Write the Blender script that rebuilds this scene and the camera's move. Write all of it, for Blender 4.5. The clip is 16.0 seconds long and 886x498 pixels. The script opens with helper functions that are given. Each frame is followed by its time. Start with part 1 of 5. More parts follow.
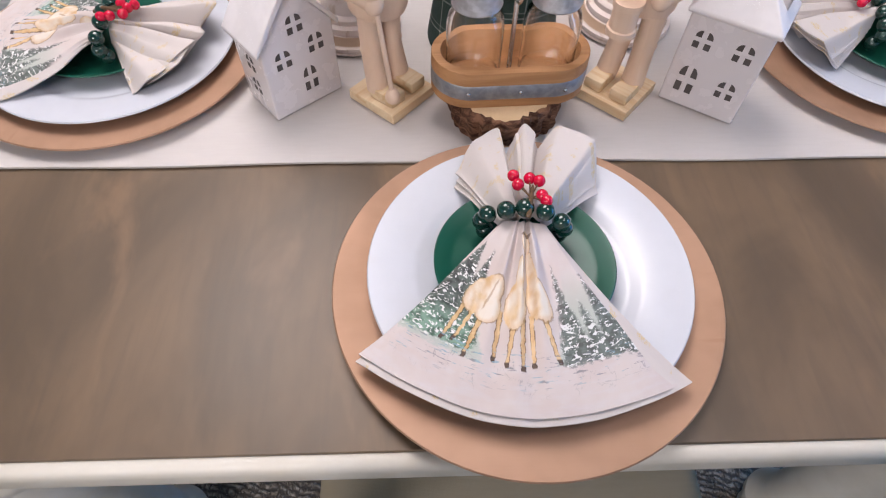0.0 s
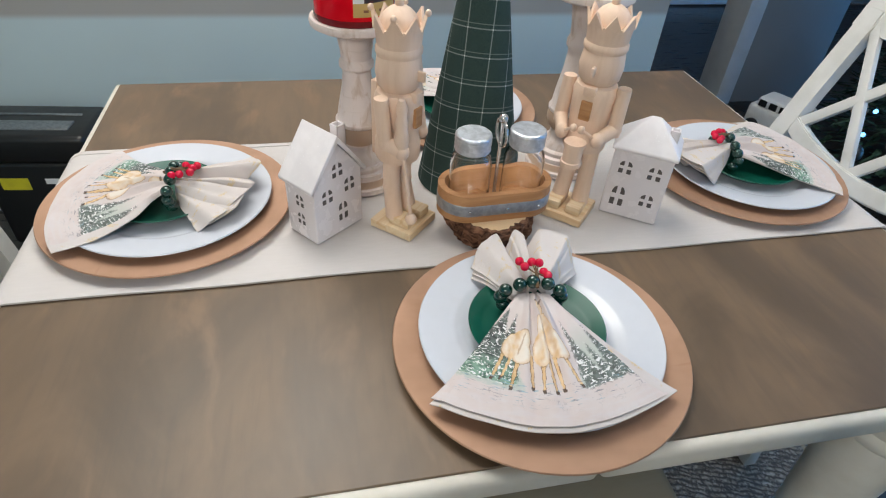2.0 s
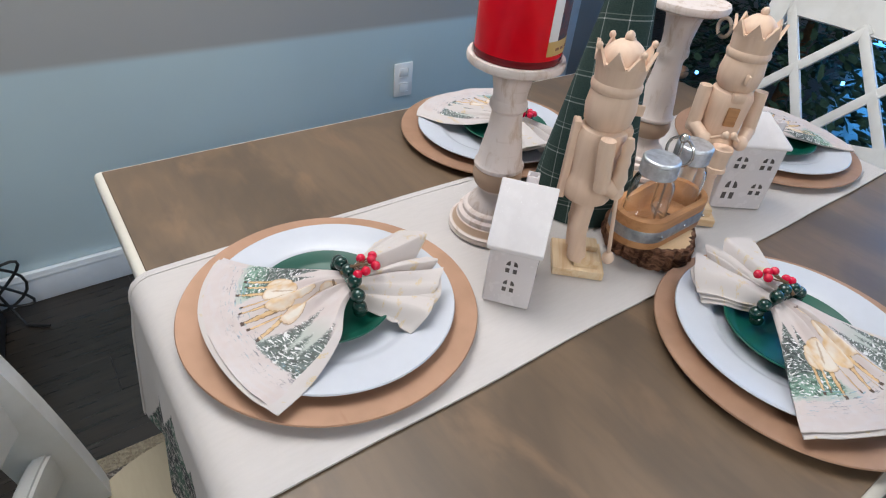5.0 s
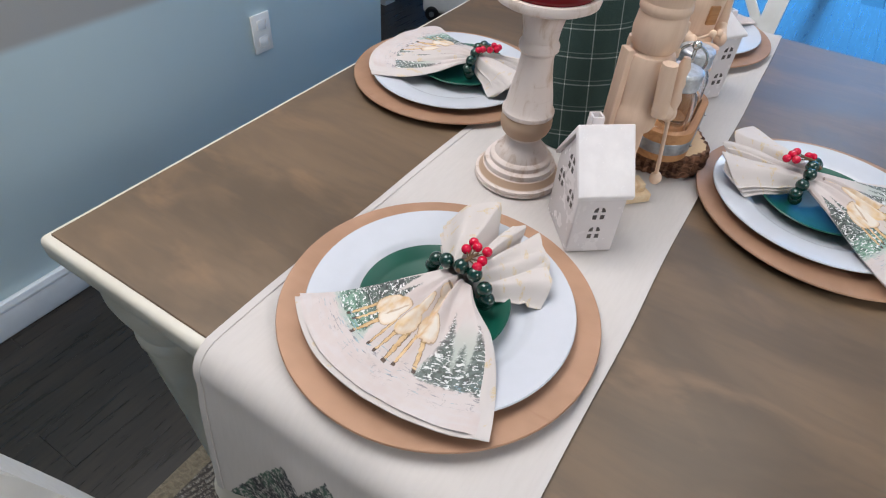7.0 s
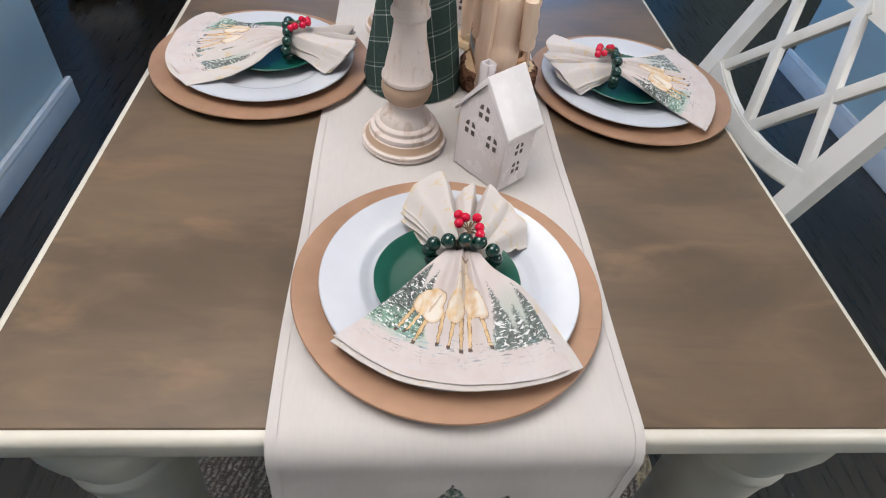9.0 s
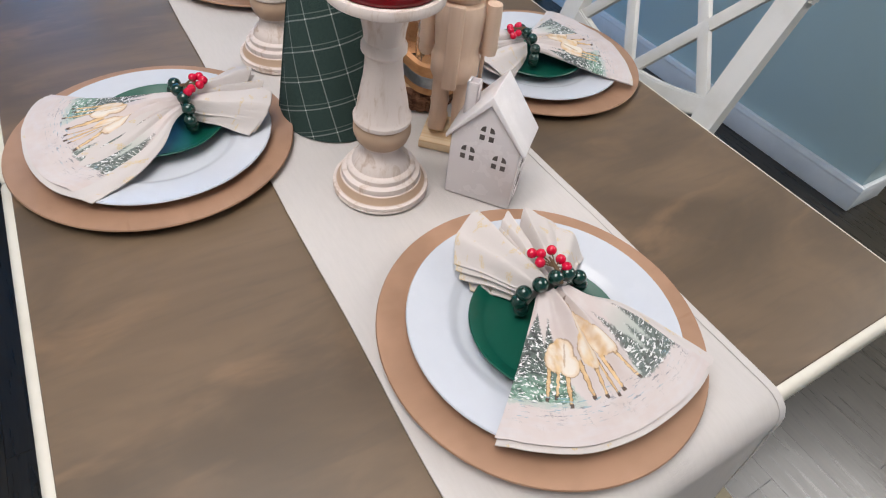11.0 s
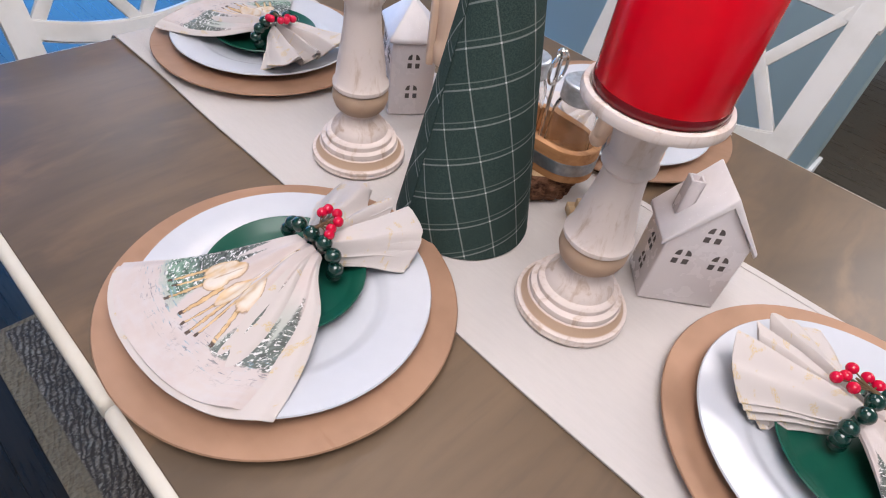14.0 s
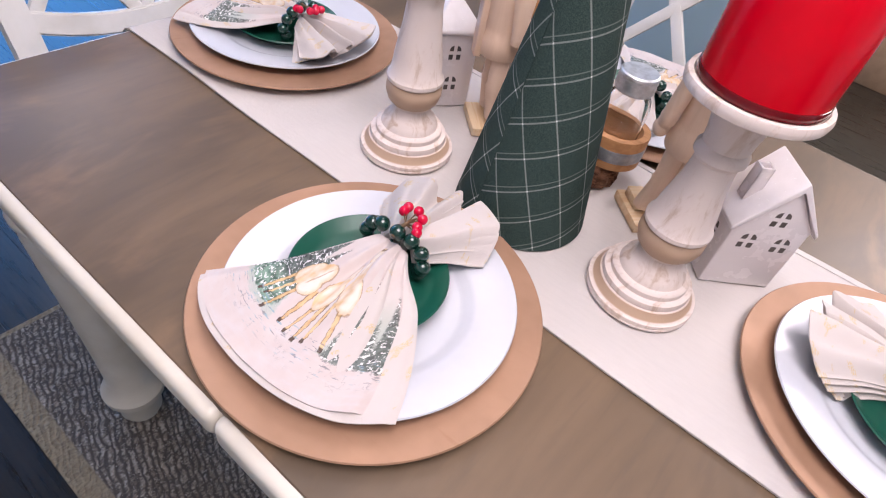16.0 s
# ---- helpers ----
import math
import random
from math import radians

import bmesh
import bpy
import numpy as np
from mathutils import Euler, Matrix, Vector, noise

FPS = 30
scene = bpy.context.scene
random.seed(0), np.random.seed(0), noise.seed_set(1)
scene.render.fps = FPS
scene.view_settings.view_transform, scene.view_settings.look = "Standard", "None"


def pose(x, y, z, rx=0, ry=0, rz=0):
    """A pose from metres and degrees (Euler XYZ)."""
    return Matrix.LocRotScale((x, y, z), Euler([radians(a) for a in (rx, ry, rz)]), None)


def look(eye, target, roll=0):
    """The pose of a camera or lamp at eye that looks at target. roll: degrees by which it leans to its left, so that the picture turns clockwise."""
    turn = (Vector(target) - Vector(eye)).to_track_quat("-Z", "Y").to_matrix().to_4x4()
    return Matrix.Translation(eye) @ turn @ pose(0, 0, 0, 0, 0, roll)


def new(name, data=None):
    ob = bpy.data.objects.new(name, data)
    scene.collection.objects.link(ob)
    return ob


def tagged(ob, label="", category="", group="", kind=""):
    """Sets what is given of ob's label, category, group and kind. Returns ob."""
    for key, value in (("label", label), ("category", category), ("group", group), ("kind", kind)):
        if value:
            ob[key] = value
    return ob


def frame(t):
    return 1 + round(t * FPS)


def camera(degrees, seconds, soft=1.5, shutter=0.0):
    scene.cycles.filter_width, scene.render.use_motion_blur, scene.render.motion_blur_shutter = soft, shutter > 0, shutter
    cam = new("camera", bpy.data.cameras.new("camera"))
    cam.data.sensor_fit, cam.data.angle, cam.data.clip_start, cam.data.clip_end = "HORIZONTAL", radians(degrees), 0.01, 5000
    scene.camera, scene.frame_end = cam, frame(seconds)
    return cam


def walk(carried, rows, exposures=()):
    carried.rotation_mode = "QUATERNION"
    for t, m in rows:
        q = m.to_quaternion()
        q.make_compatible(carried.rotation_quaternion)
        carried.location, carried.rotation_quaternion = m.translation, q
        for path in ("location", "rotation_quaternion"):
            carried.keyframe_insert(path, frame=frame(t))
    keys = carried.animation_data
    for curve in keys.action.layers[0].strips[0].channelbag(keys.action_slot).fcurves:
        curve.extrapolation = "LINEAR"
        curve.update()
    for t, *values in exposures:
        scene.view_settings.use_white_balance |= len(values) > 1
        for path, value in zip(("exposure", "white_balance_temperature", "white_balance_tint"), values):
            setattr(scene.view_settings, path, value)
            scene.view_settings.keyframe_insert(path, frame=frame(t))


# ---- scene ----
cam = camera(74.68, 16.0, 1.15)
PATH = [
    (0, (0.5053, -0.5697, 1.1852), (0.5596, 0.4996, -0.3844), 1.41),
    (0.5, (0.4759, -0.5862, 1.1944), (0.6053, 0.5143, -0.3490), 1.89),
    (1, (0.4678, -0.6068, 1.2131), (0.6755, 0.5884, -0.2493), 3.33),
    (1.5, (0.4252, -0.6741, 1.2182), (0.7148, 0.6860, -0.0765), 3.50),
    (2, (0.3714, -0.7195, 1.2438), (0.7241, 0.7089, 0.0416), 4.22),
    (2.5, (0.2612, -0.7216, 1.2502), (0.7374, 0.6902, 0.0712), 3.81),
    (3, (0.1391, -0.7294, 1.2428), (0.7268, 0.6587, 0.0861), 2.98),
    (3.5, (0.0912, -0.6797, 1.2263), (0.7290, 0.6908, 0.0752), 3.22),
    (4, (0.0530, -0.5914, 1.2216), (0.7971, 0.7243, 0.0705), 3.44),
    (4.5, (0.0070, -0.4928, 1.2209), (0.8308, 0.7653, 0.0596), 4.03),
    (5, (-0.0466, -0.4385, 1.2238), (0.8922, 0.7347, 0.0610), 6.15),
    (7.5, (-0.2092, -0.1303, 1.2155), (1.0586, 0.3459, -0.1171), 5.40),
    (8, (-0.2299, -0.0699, 1.2296), (1.0965, 0.1558, -0.1120), 7.87),
    (8.5, (-0.2475, 0.0023, 1.2362), (1.0782, 0.0463, -0.1242), 8.19),
    (9, (-0.2415, 0.0716, 1.2372), (1.0583, -0.1156, -0.1359), 7.63),
    (11.5, (0.0094, 0.3318, 1.2249), (1.0133, -0.4859, -0.1657), 6.91),
    (12, (0.0930, 0.3525, 1.2184), (1.0795, -0.4861, -0.1722), 4.56),
    (12.5, (0.1909, 0.3663, 1.2060), (1.1773, -0.5389, -0.1423), 4.91),
    (13, (0.2206, 0.3963, 1.1966), (1.1579, -0.5845, -0.1336), 7.14),
    (13.5, (0.2330, 0.4152, 1.2020), (1.1019, -0.6366, -0.1203), 8.96),
    (14, (0.2814, 0.4575, 1.1967), (1.1161, -0.6179, -0.1288), 10.06),
    (14.5, (0.3188, 0.4870, 1.1904), (1.1148, -0.6109, -0.1404), 11.57),
    (15, (0.3431, 0.5041, 1.2008), (1.1019, -0.6108, -0.1375), 12.47),
    (15.5, (0.3584, 0.5280, 1.2007), (1.0928, -0.6167, -0.1261), 12.67),
    (16, (0.3774, 0.5373, 1.1898), (1.0707, -0.6144, -0.1530), 12.54),
]

LOOKS = [(0.0, -0.31, 6550, 18), (1.5, -0.37, 6500, 10), (2.5, -0.41, 6450, 3), (3.5, -0.47, 6350, 4), (5.0, -0.45, 6250, 8), (8.0, -0.45, 6350, 9), (9.0, -0.43, 6450, 9), (12.5, -0.44, 6450, 12), (14.5, -0.32, 6500, 17), (15.5, -0.32, 6500, 17), (16.0, -0.11, 6550, 24)]
walk(cam, [(t, look(eye, target, roll)) for t, eye, target, roll in PATH], LOOKS)

# ---- light ----
world = bpy.data.worlds.new("room_air")
scene.world = world
world.use_nodes = True
world.node_tree.nodes["Background"].inputs[0].default_value = (0.5, 0.6, 0.75, 1)
world.node_tree.nodes["Background"].inputs[1].default_value = 0.05
scene.view_settings.exposure = 0.0


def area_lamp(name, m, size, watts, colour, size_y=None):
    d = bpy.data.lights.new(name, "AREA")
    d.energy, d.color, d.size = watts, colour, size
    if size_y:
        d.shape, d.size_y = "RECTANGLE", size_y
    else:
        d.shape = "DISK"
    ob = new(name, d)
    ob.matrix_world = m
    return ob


PENDANT = (1.15, -0.40, 2.10)
area_lamp("pendant_lamp", pose(*PENDANT), 0.44, 22.5, (1.0, 0.94, 0.89))
# two broad unseen fills, added overhead to lift the table and walls
area_lamp("kitchen_fill", pose(-0.6, -2.6, 2.40), 1.4, 80, (1.0, 0.96, 0.93))
area_lamp("dining_fill", pose(0.15, 0.56, 2.40), 1.2, 43, (1.0, 0.96, 0.93))
# added fill without a fixture, brightens the hallway and the fir tree
area_lamp("hallway_fill", pose(1.9, 2.3, 2.40), 0.4, 16, (1.0, 0.96, 0.92))
area_lamp("living_fill", pose(3.7, -0.6, 2.40), 0.4, 14, (0.85, 0.92, 1.0))
area_lamp("garden_door_light", look((5.08, 0.4, 1.5), (3.0, 0.35, 0.0)), 1.2, 2.5, (0.12, 0.42, 1.0), 1.6)

# ---- materials ----


class Nodes:
    """A short way to wire a procedural material."""

    def __init__(self, name):
        self.mat = bpy.data.materials.new(name)
        self.mat.use_nodes = True
        self.t = self.mat.node_tree
        self.bsdf = self.t.nodes["Principled BSDF"]
        self.coord = self.t.nodes.new("ShaderNodeTexCoord")

    def put(self, sock, value):
        if isinstance(value, bpy.types.NodeSocket):
            self.t.links.new(value, sock)
        elif isinstance(value, (tuple, list)) and len(value) == 3 and sock.type == "RGBA":
            sock.default_value = (*value, 1)
        else:
            sock.default_value = value

    def math(self, op, a, b=0.0, c=0.0, clamp=False):
        n = self.t.nodes.new("ShaderNodeMath")
        n.operation, n.use_clamp = op, clamp
        for s, v in zip(n.inputs, (a, b, c)):
            self.put(s, v)
        return n.outputs[0]

    def step(self, x, lo, hi, a=0.0, b=1.0):
        n = self.t.nodes.new("ShaderNodeMapRange")
        n.interpolation_type = "SMOOTHSTEP"
        for s, v in zip(n.inputs, (x, lo, hi, a, b)):
            self.put(s, v)
        return n.outputs[0]

    def mix(self, f, a, b, mode="MIX"):
        n = self.t.nodes.new("ShaderNodeMix")
        n.data_type, n.blend_type = "RGBA", mode
        self.put(n.inputs[0], f), self.put(n.inputs[6], a), self.put(n.inputs[7], b)
        return n.outputs[2]

    def scaled(self, sc, kind="Object"):
        n = self.t.nodes.new("ShaderNodeMapping")
        self.t.links.new(self.coord.outputs[kind], n.inputs[0])
        n.inputs[3].default_value = sc
        return n.outputs[0]

    def noise(self, sc, detail=4, rough=0.55, kind="Object", dist=0.0):
        n = self.t.nodes.new("ShaderNodeTexNoise")
        self.put(n.inputs["Vector"], self.scaled(sc if isinstance(sc, tuple) else (sc,) * 3, kind))
        n.inputs["Scale"].default_value, n.inputs["Detail"].default_value = 1, detail
        n.inputs["Roughness"].default_value, n.inputs["Distortion"].default_value = rough, dist
        return n.outputs["Fac"]

    def voronoi(self, sc, kind="Object", feature="F1"):
        n = self.t.nodes.new("ShaderNodeTexVoronoi")
        n.feature = feature
        self.put(n.inputs["Vector"], self.scaled(sc if isinstance(sc, tuple) else (sc,) * 3, kind))
        n.inputs["Scale"].default_value = 1
        return n.outputs["Distance"]

    def wave(self, sc, bands="X", dist=0.0, kind="Object"):
        n = self.t.nodes.new("ShaderNodeTexWave")
        n.bands_direction = bands
        self.put(n.inputs["Vector"], self.scaled((sc,) * 3, kind))
        n.inputs["Scale"].default_value, n.inputs["Distortion"].default_value = 1, dist
        return n.outputs["Fac"]

    def axis(self, k, kind="Object"):
        n = self.t.nodes.new("ShaderNodeSeparateXYZ")
        self.t.links.new(self.coord.outputs[kind], n.inputs[0])
        return n.outputs[k]

    def random(self):
        return self.t.nodes.new("ShaderNodeObjectInfo").outputs["Random"]

    def done(self, colour, rough=0.5, metal=0.0, bump=None, depth=0.001, strength=0.5, spec=0.5, coat=0.0):
        self.put(self.bsdf.inputs["Base Color"], colour)
        self.put(self.bsdf.inputs["Roughness"], rough)
        self.put(self.bsdf.inputs["Metallic"], metal)
        self.bsdf.inputs["Specular IOR Level"].default_value = spec
        self.bsdf.inputs["Coat Weight"].default_value = coat
        self.bsdf.inputs["Coat Roughness"].default_value = 0.06
        if bump is not None:
            n = self.t.nodes.new("ShaderNodeBump")
            n.inputs["Strength"].default_value, n.inputs["Distance"].default_value = strength, depth
            self.put(n.inputs["Height"], bump)
            self.t.links.new(n.outputs[0], self.bsdf.inputs["Normal"])
        return self.mat


def paint(name, colour, dark, scale=30.0, rough=0.45, bump=0.0004, lo=0.35, hi=0.75):
    n = Nodes(name)
    f = n.step(n.noise(scale, 5), lo, hi)
    g = n.noise(scale * 9, 3)
    return n.done(n.mix(f, colour, dark), n.step(g, 0.2, 0.8, rough - 0.08, rough + 0.1), 0, g, bump, 0.4)


def table_stain():
    n = Nodes("stained_tabletop")
    cloud = n.noise((8.0, 3.6, 4.0), 4, 0.55, dist=0.7)
    fine = n.noise((90.0, 9.0, 30.0), 5, 0.6, dist=0.4)
    patch = n.noise((15.0, 6.0, 5.0), 4, dist=0.6)
    c = n.mix(n.step(cloud, 0.32, 0.70), (0.108, 0.077, 0.052), (0.178, 0.120, 0.075))
    c = n.mix(n.step(patch, 0.52, 0.75, 0, 0.55), c, (0.250, 0.155, 0.090))
    c = n.mix(n.step(fine, 0.45, 0.75, 0, 0.28), c, (0.090, 0.070, 0.054))
    return n.done(c, n.step(cloud, 0.2, 0.8, 0.33, 0.45), 0, fine, 0.0004, 0.25, 0.36)


def linen(name, colour, weave=900.0):
    n = Nodes(name)
    a, b = n.wave(weave, "X"), n.wave(weave, "Y")
    w = n.math("MULTIPLY", n.math("ADD", a, b), 0.5)
    slub = n.noise((40.0, 260.0, 40.0), 3)
    c = n.mix(n.step(slub, 0.3, 0.8, 0.0, 0.35), colour, tuple(0.86 * v for v in colour))
    return n.done(c, 0.85, 0, n.math("ADD", w, slub), 0.0005, 0.35, 0.2)


def runner_cloth():
    """Ivory linen; the hanging ends carry a print of dark fir tops."""
    n = Nodes("ivory_linen")
    a, b = n.wave(900.0, "X"), n.wave(900.0, "Y")
    w = n.math("MULTIPLY", n.math("ADD", a, b), 0.5)
    slub = n.noise((40.0, 260.0, 40.0), 3)
    c = n.mix(n.step(slub, 0.3, 0.8, 0.0, 0.35), (0.595, 0.555, 0.535), (0.53, 0.495, 0.475))
    y, z = n.axis(1), n.axis(2)
    jag = n.math("MULTIPLY", n.math("SUBTRACT", n.noise(110.0, 3, 0.6), 0.5), 0.018)
    m = 0.0
    for cy, top in ((0.002, 0.694), (0.056, 0.672), (-0.054, 0.670)):
        d = n.math("ADD", n.math("MULTIPLY", n.math("ABSOLUTE", n.math("SUBTRACT", y, cy)), 1.5), n.math("ADD", z, jag))
        m = n.math("MAXIMUM", m, n.step(d, top - 0.004, top, 1, 0))
    leaf = n.noise(160.0, 4, 0.7)
    c = n.mix(n.math("MULTIPLY", m, n.step(leaf, 0.30, 0.55)), c, n.mix(n.step(n.noise(30.0, 2), 0.4, 0.6), (0.05, 0.055, 0.06), (0.08, 0.14, 0.11)))
    return n.done(c, 0.85, 0, n.math("ADD", w, slub), 0.0005, 0.35, 0.2)


def copper():
    n = Nodes("rose_copper_finish")
    brush = n.noise((14.0, 90.0, 40.0), 5)
    cloud = n.noise(16.0, 3)
    c = n.mix(n.step(cloud, 0.3, 0.75), (0.43, 0.252, 0.163), (0.355, 0.205, 0.128))
    c = n.mix(n.step(brush, 0.62, 0.80, 0, 0.5), c, (0.32, 0.17, 0.10))
    return n.done(c, n.step(brush, 0.2, 0.8, 0.50, 0.62), 0.30, brush, 0.0005, 0.3)


def ceramic(name, colour, rough=0.12, bump=0.0, coat=0.0):
    n = Nodes(name)
    g = n.noise(60.0, 3)
    c = n.mix(n.step(g, 0.3, 0.8, 0, 0.3), colour, tuple(0.92 * v for v in colour))
    return n.done(c, n.step(g, 0.2, 0.8, rough, rough + 0.08), 0, n.noise(35.0, 2), 0.0006, 0.15, 0.5, coat)


def glitter():
    n = Nodes("sparkling_glaze")
    g = n.voronoi(420.0)
    spark = n.math("MULTIPLY", n.step(g, 0.10, 0.16, 1, 0), n.step(n.noise(90.0, 2), 0.52, 0.58))
    c = n.mix(n.step(n.noise(40.0, 3), 0.3, 0.7), (0.80, 0.76, 0.77), (0.74, 0.70, 0.71))
    return n.done(n.mix(spark, c, (0.95, 0.95, 0.95)), 0.36, 0, n.math("ADD", n.noise(45.0, 2), n.math("MULTIPLY", spark, 0.6)), 0.0006, 0.18, 0.5)


def pale_wood(name, a, b, along="Z", scale=1.0, rough=0.55):
    n = Nodes(name)
    s = {"X": (8, 90, 90), "Y": (90, 8, 90), "Z": (90, 90, 8)}[along]
    g = n.noise(tuple(scale * v for v in s), 4, 0.6, dist=0.5)
    big = n.noise(9.0 * scale, 2)
    c = n.mix(n.step(g, 0.35, 0.72), a, b)
    c = n.mix(n.step(big, 0.4, 0.8, 0, 0.25), c, tuple(0.85 * v for v in b))
    return n.done(c, rough, 0, g, 0.0003, 0.3, 0.35)


def whitewash():
    n = Nodes("whitewashed_turned_wood")
    g = n.noise((60.0, 60.0, 14.0), 5, 0.65, dist=0.8)
    ring = n.noise((8.0, 8.0, 130.0), 3)
    z = n.axis(2)
    wear = n.step(g, 0.50, 0.72)
    bare = n.math("MULTIPLY", n.step(z, 0.010, 0.0115), n.step(z, 0.0190, 0.0205, 1, 0))
    belly = n.math("MULTIPLY", n.step(z, 0.066, 0.068), n.step(z, 0.094, 0.096, 1, 0))
    worn = n.math("MAXIMUM", n.math("MULTIPLY", wear, 0.62), n.math("MULTIPLY", n.math("MAXIMUM", bare, belly), 0.85))
    c = n.mix(worn, (0.72, 0.625, 0.585), (0.43, 0.28, 0.175))
    c = n.mix(n.step(ring, 0.62, 0.75, 0, 0.4), c, (0.50, 0.40, 0.33))
    return n.done(c, 0.55, 0, g, 0.0008, 0.4, 0.35)


def plaid():
    n = Nodes("green_plaid_flannel")
    u, v = n.axis(0, "UV"), n.axis(1, "UV")

    def lines(x, pitch, width):
        f = n.math("PINGPONG", x, pitch / 2)
        return n.step(f, width * 0.6, width, 1, 0)

    fuzz = n.noise(900.0, 2)
    c = n.mix(n.step(fuzz, 0.3, 0.7), (0.024, 0.044, 0.040), (0.045, 0.074, 0.067))
    broken = n.step(n.noise(420.0, 2), 0.22, 0.44, 0.35, 1.0)
    h, w = lines(v, 0.033, 0.00095), lines(u, 0.033, 0.00095)
    h2 = lines(n.math("ADD", v, 0.0055), 0.033, 0.0007)
    c = n.mix(n.math("MULTIPLY", h2, 0.22), c, (0.45, 0.50, 0.46))
    c = n.mix(n.math("MULTIPLY", n.math("MULTIPLY", n.math("MAXIMUM", h, w), broken), 0.30), c, (0.55, 0.60, 0.57))
    c = n.mix(n.math("MULTIPLY", n.math("MULTIPLY", h, w), 0.7), c, (0.8, 0.8, 0.78))
    return n.done(c, 0.9, 0, fuzz, 0.0006, 0.5, 0.15)


def napkin_print():
    """Cream cotton with a winter wood: dark firs at both sides, tan strokes between, pale snow below. u runs across the fan, v from ring to hem."""
    n = Nodes("printed_cotton")
    v0 = n.axis(1, "UV")
    u0 = n.math("DIVIDE", n.axis(0, "UV"), n.math("ADD", n.math("MULTIPLY", v0, 0.72), 0.28))
    jit = n.math("MULTIPLY", n.math("SUBTRACT", n.noise((26.0, 26.0, 1.0), 4, 0.7, "UV"), 0.5), 0.13)
    jit2 = n.math("MULTIPLY", n.math("SUBTRACT", n.noise((16.0, 30.0, 1.0), 4, 0.7, "UV"), 0.5), 0.09)
    u, v = n.math("ADD", u0, jit), n.math("ADD", v0, jit2)
    cloth = n.noise((5.0, 5.0, 1.0), 3, 0.5, "UV")
    base = n.mix(n.step(cloth, 0.3, 0.7), (0.60, 0.515, 0.495), (0.63, 0.565, 0.55))
    snow = n.math("MULTIPLY", n.step(v0, 0.70, 0.80), n.step(n.noise((4.0, 20.0, 1.0), 4, 0.6, "UV"), 0.45, 0.7))
    c = n.mix(n.math("MULTIPLY", snow, 0.30), base, (0.62, 0.62, 0.66))

    def fir(cu, half, top, foot):
        k = n.math("DIVIDE", n.math("SUBTRACT", v, top), foot - top)
        d = n.math("SUBTRACT", n.math("ABSOLUTE", n.math("SUBTRACT", u, cu)), n.math("MULTIPLY", k, half))
        inside = n.step(d, -0.03, 0.02, 1, 0)
        return n.math("MULTIPLY", inside, n.math("MULTIPLY", n.step(v, top, top + 0.03), n.step(v, foot - 0.01, foot + 0.015, 1, 0)))

    leaf = n.noise((13.0, 24.0, 1.0), 3, 0.6, "UV")
    fleck = n.math("MAXIMUM", n.step(n.noise((22.0, 46.0, 3.0), 2, 0.5, "UV", 0.9), 0.57, 0.61), n.math("MULTIPLY", n.step(n.noise((48.0, 60.0, 8.0), 2, 0.5, "UV", 0.5), 0.62, 0.66), 0.9))
    dark = n.mix(n.step(leaf, 0.35, 0.62), (0.016, 0.022, 0.024), (0.10, 0.13, 0.12))
    green = n.mix(n.step(leaf, 0.35, 0.6), (0.05, 0.11, 0.08), (0.20, 0.34, 0.26))
    wash_l = fir(-0.74, 0.46, 0.08, 0.77)
    left = n.math("MAXIMUM", fir(-0.86, 0.46, 0.14, 0.74), fir(-0.60, 0.24, 0.18, 0.72))
    right = n.math("MAXIMUM", n.math("MAXIMUM", fir(0.52, 0.17, 0.24, 0.77), fir(0.92, 0.19, 0.30, 0.77)), fir(0.72, 0.12, 0.44, 0.77))
    wash_r = fir(0.74, 0.44, 0.16, 0.765)
    c = n.mix(n.math("MULTIPLY", n.math("MULTIPLY", n.math("MAXIMUM", wash_l, wash_r), n.step(v0, 0.22, 0.56)), 0.66), c, (0.40, 0.49, 0.44))
    lc = n.mix(n.step(v0, 0.52, 0.68), dark, green)
    c = n.mix(n.math("MULTIPLY", left, 0.92), c, n.mix(fleck, lc, (0.80, 0.80, 0.80)))
    c = n.mix(n.math("MULTIPLY", right, 0.80), c, n.mix(fleck, dark, (0.80, 0.80, 0.80)))

    # deer: rounded bodies, pale flanks, thin inked legs and dark hooves
    wu = n.math("ADD", u0, n.math("MULTIPLY", jit, 0.42))
    wv = n.math("ADD", v0, n.math("MULTIPLY", jit2, 0.40))
    grain = n.noise((16.0, 9.0, 2.0), 3, 0.6, "UV")
    soft = n.noise((7.0, 6.0, 9.0), 2, 0.5, "UV")
    fur = n.mix(n.step(grain, 0.35, 0.66), (0.74, 0.53, 0.29), (0.60, 0.37, 0.17))
    flank = n.mix(n.step(soft, 0.32, 0.58), fur, (0.78, 0.71, 0.63))
    ink = (0.10, 0.055, 0.03)

    def egg(cu, cv, ru, rv, lean=0.0):
        dv = n.math("SUBTRACT", wv, cv)
        du = n.math("SUBTRACT", n.math("SUBTRACT", wu, cu), n.math("MULTIPLY", dv, lean))
        du, dv = n.math("DIVIDE", du, ru), n.math("DIVIDE", dv, rv)
        return n.math("SQRT", n.math("ADD", n.math("MULTIPLY", du, du), n.math("MULTIPLY", dv, dv)))

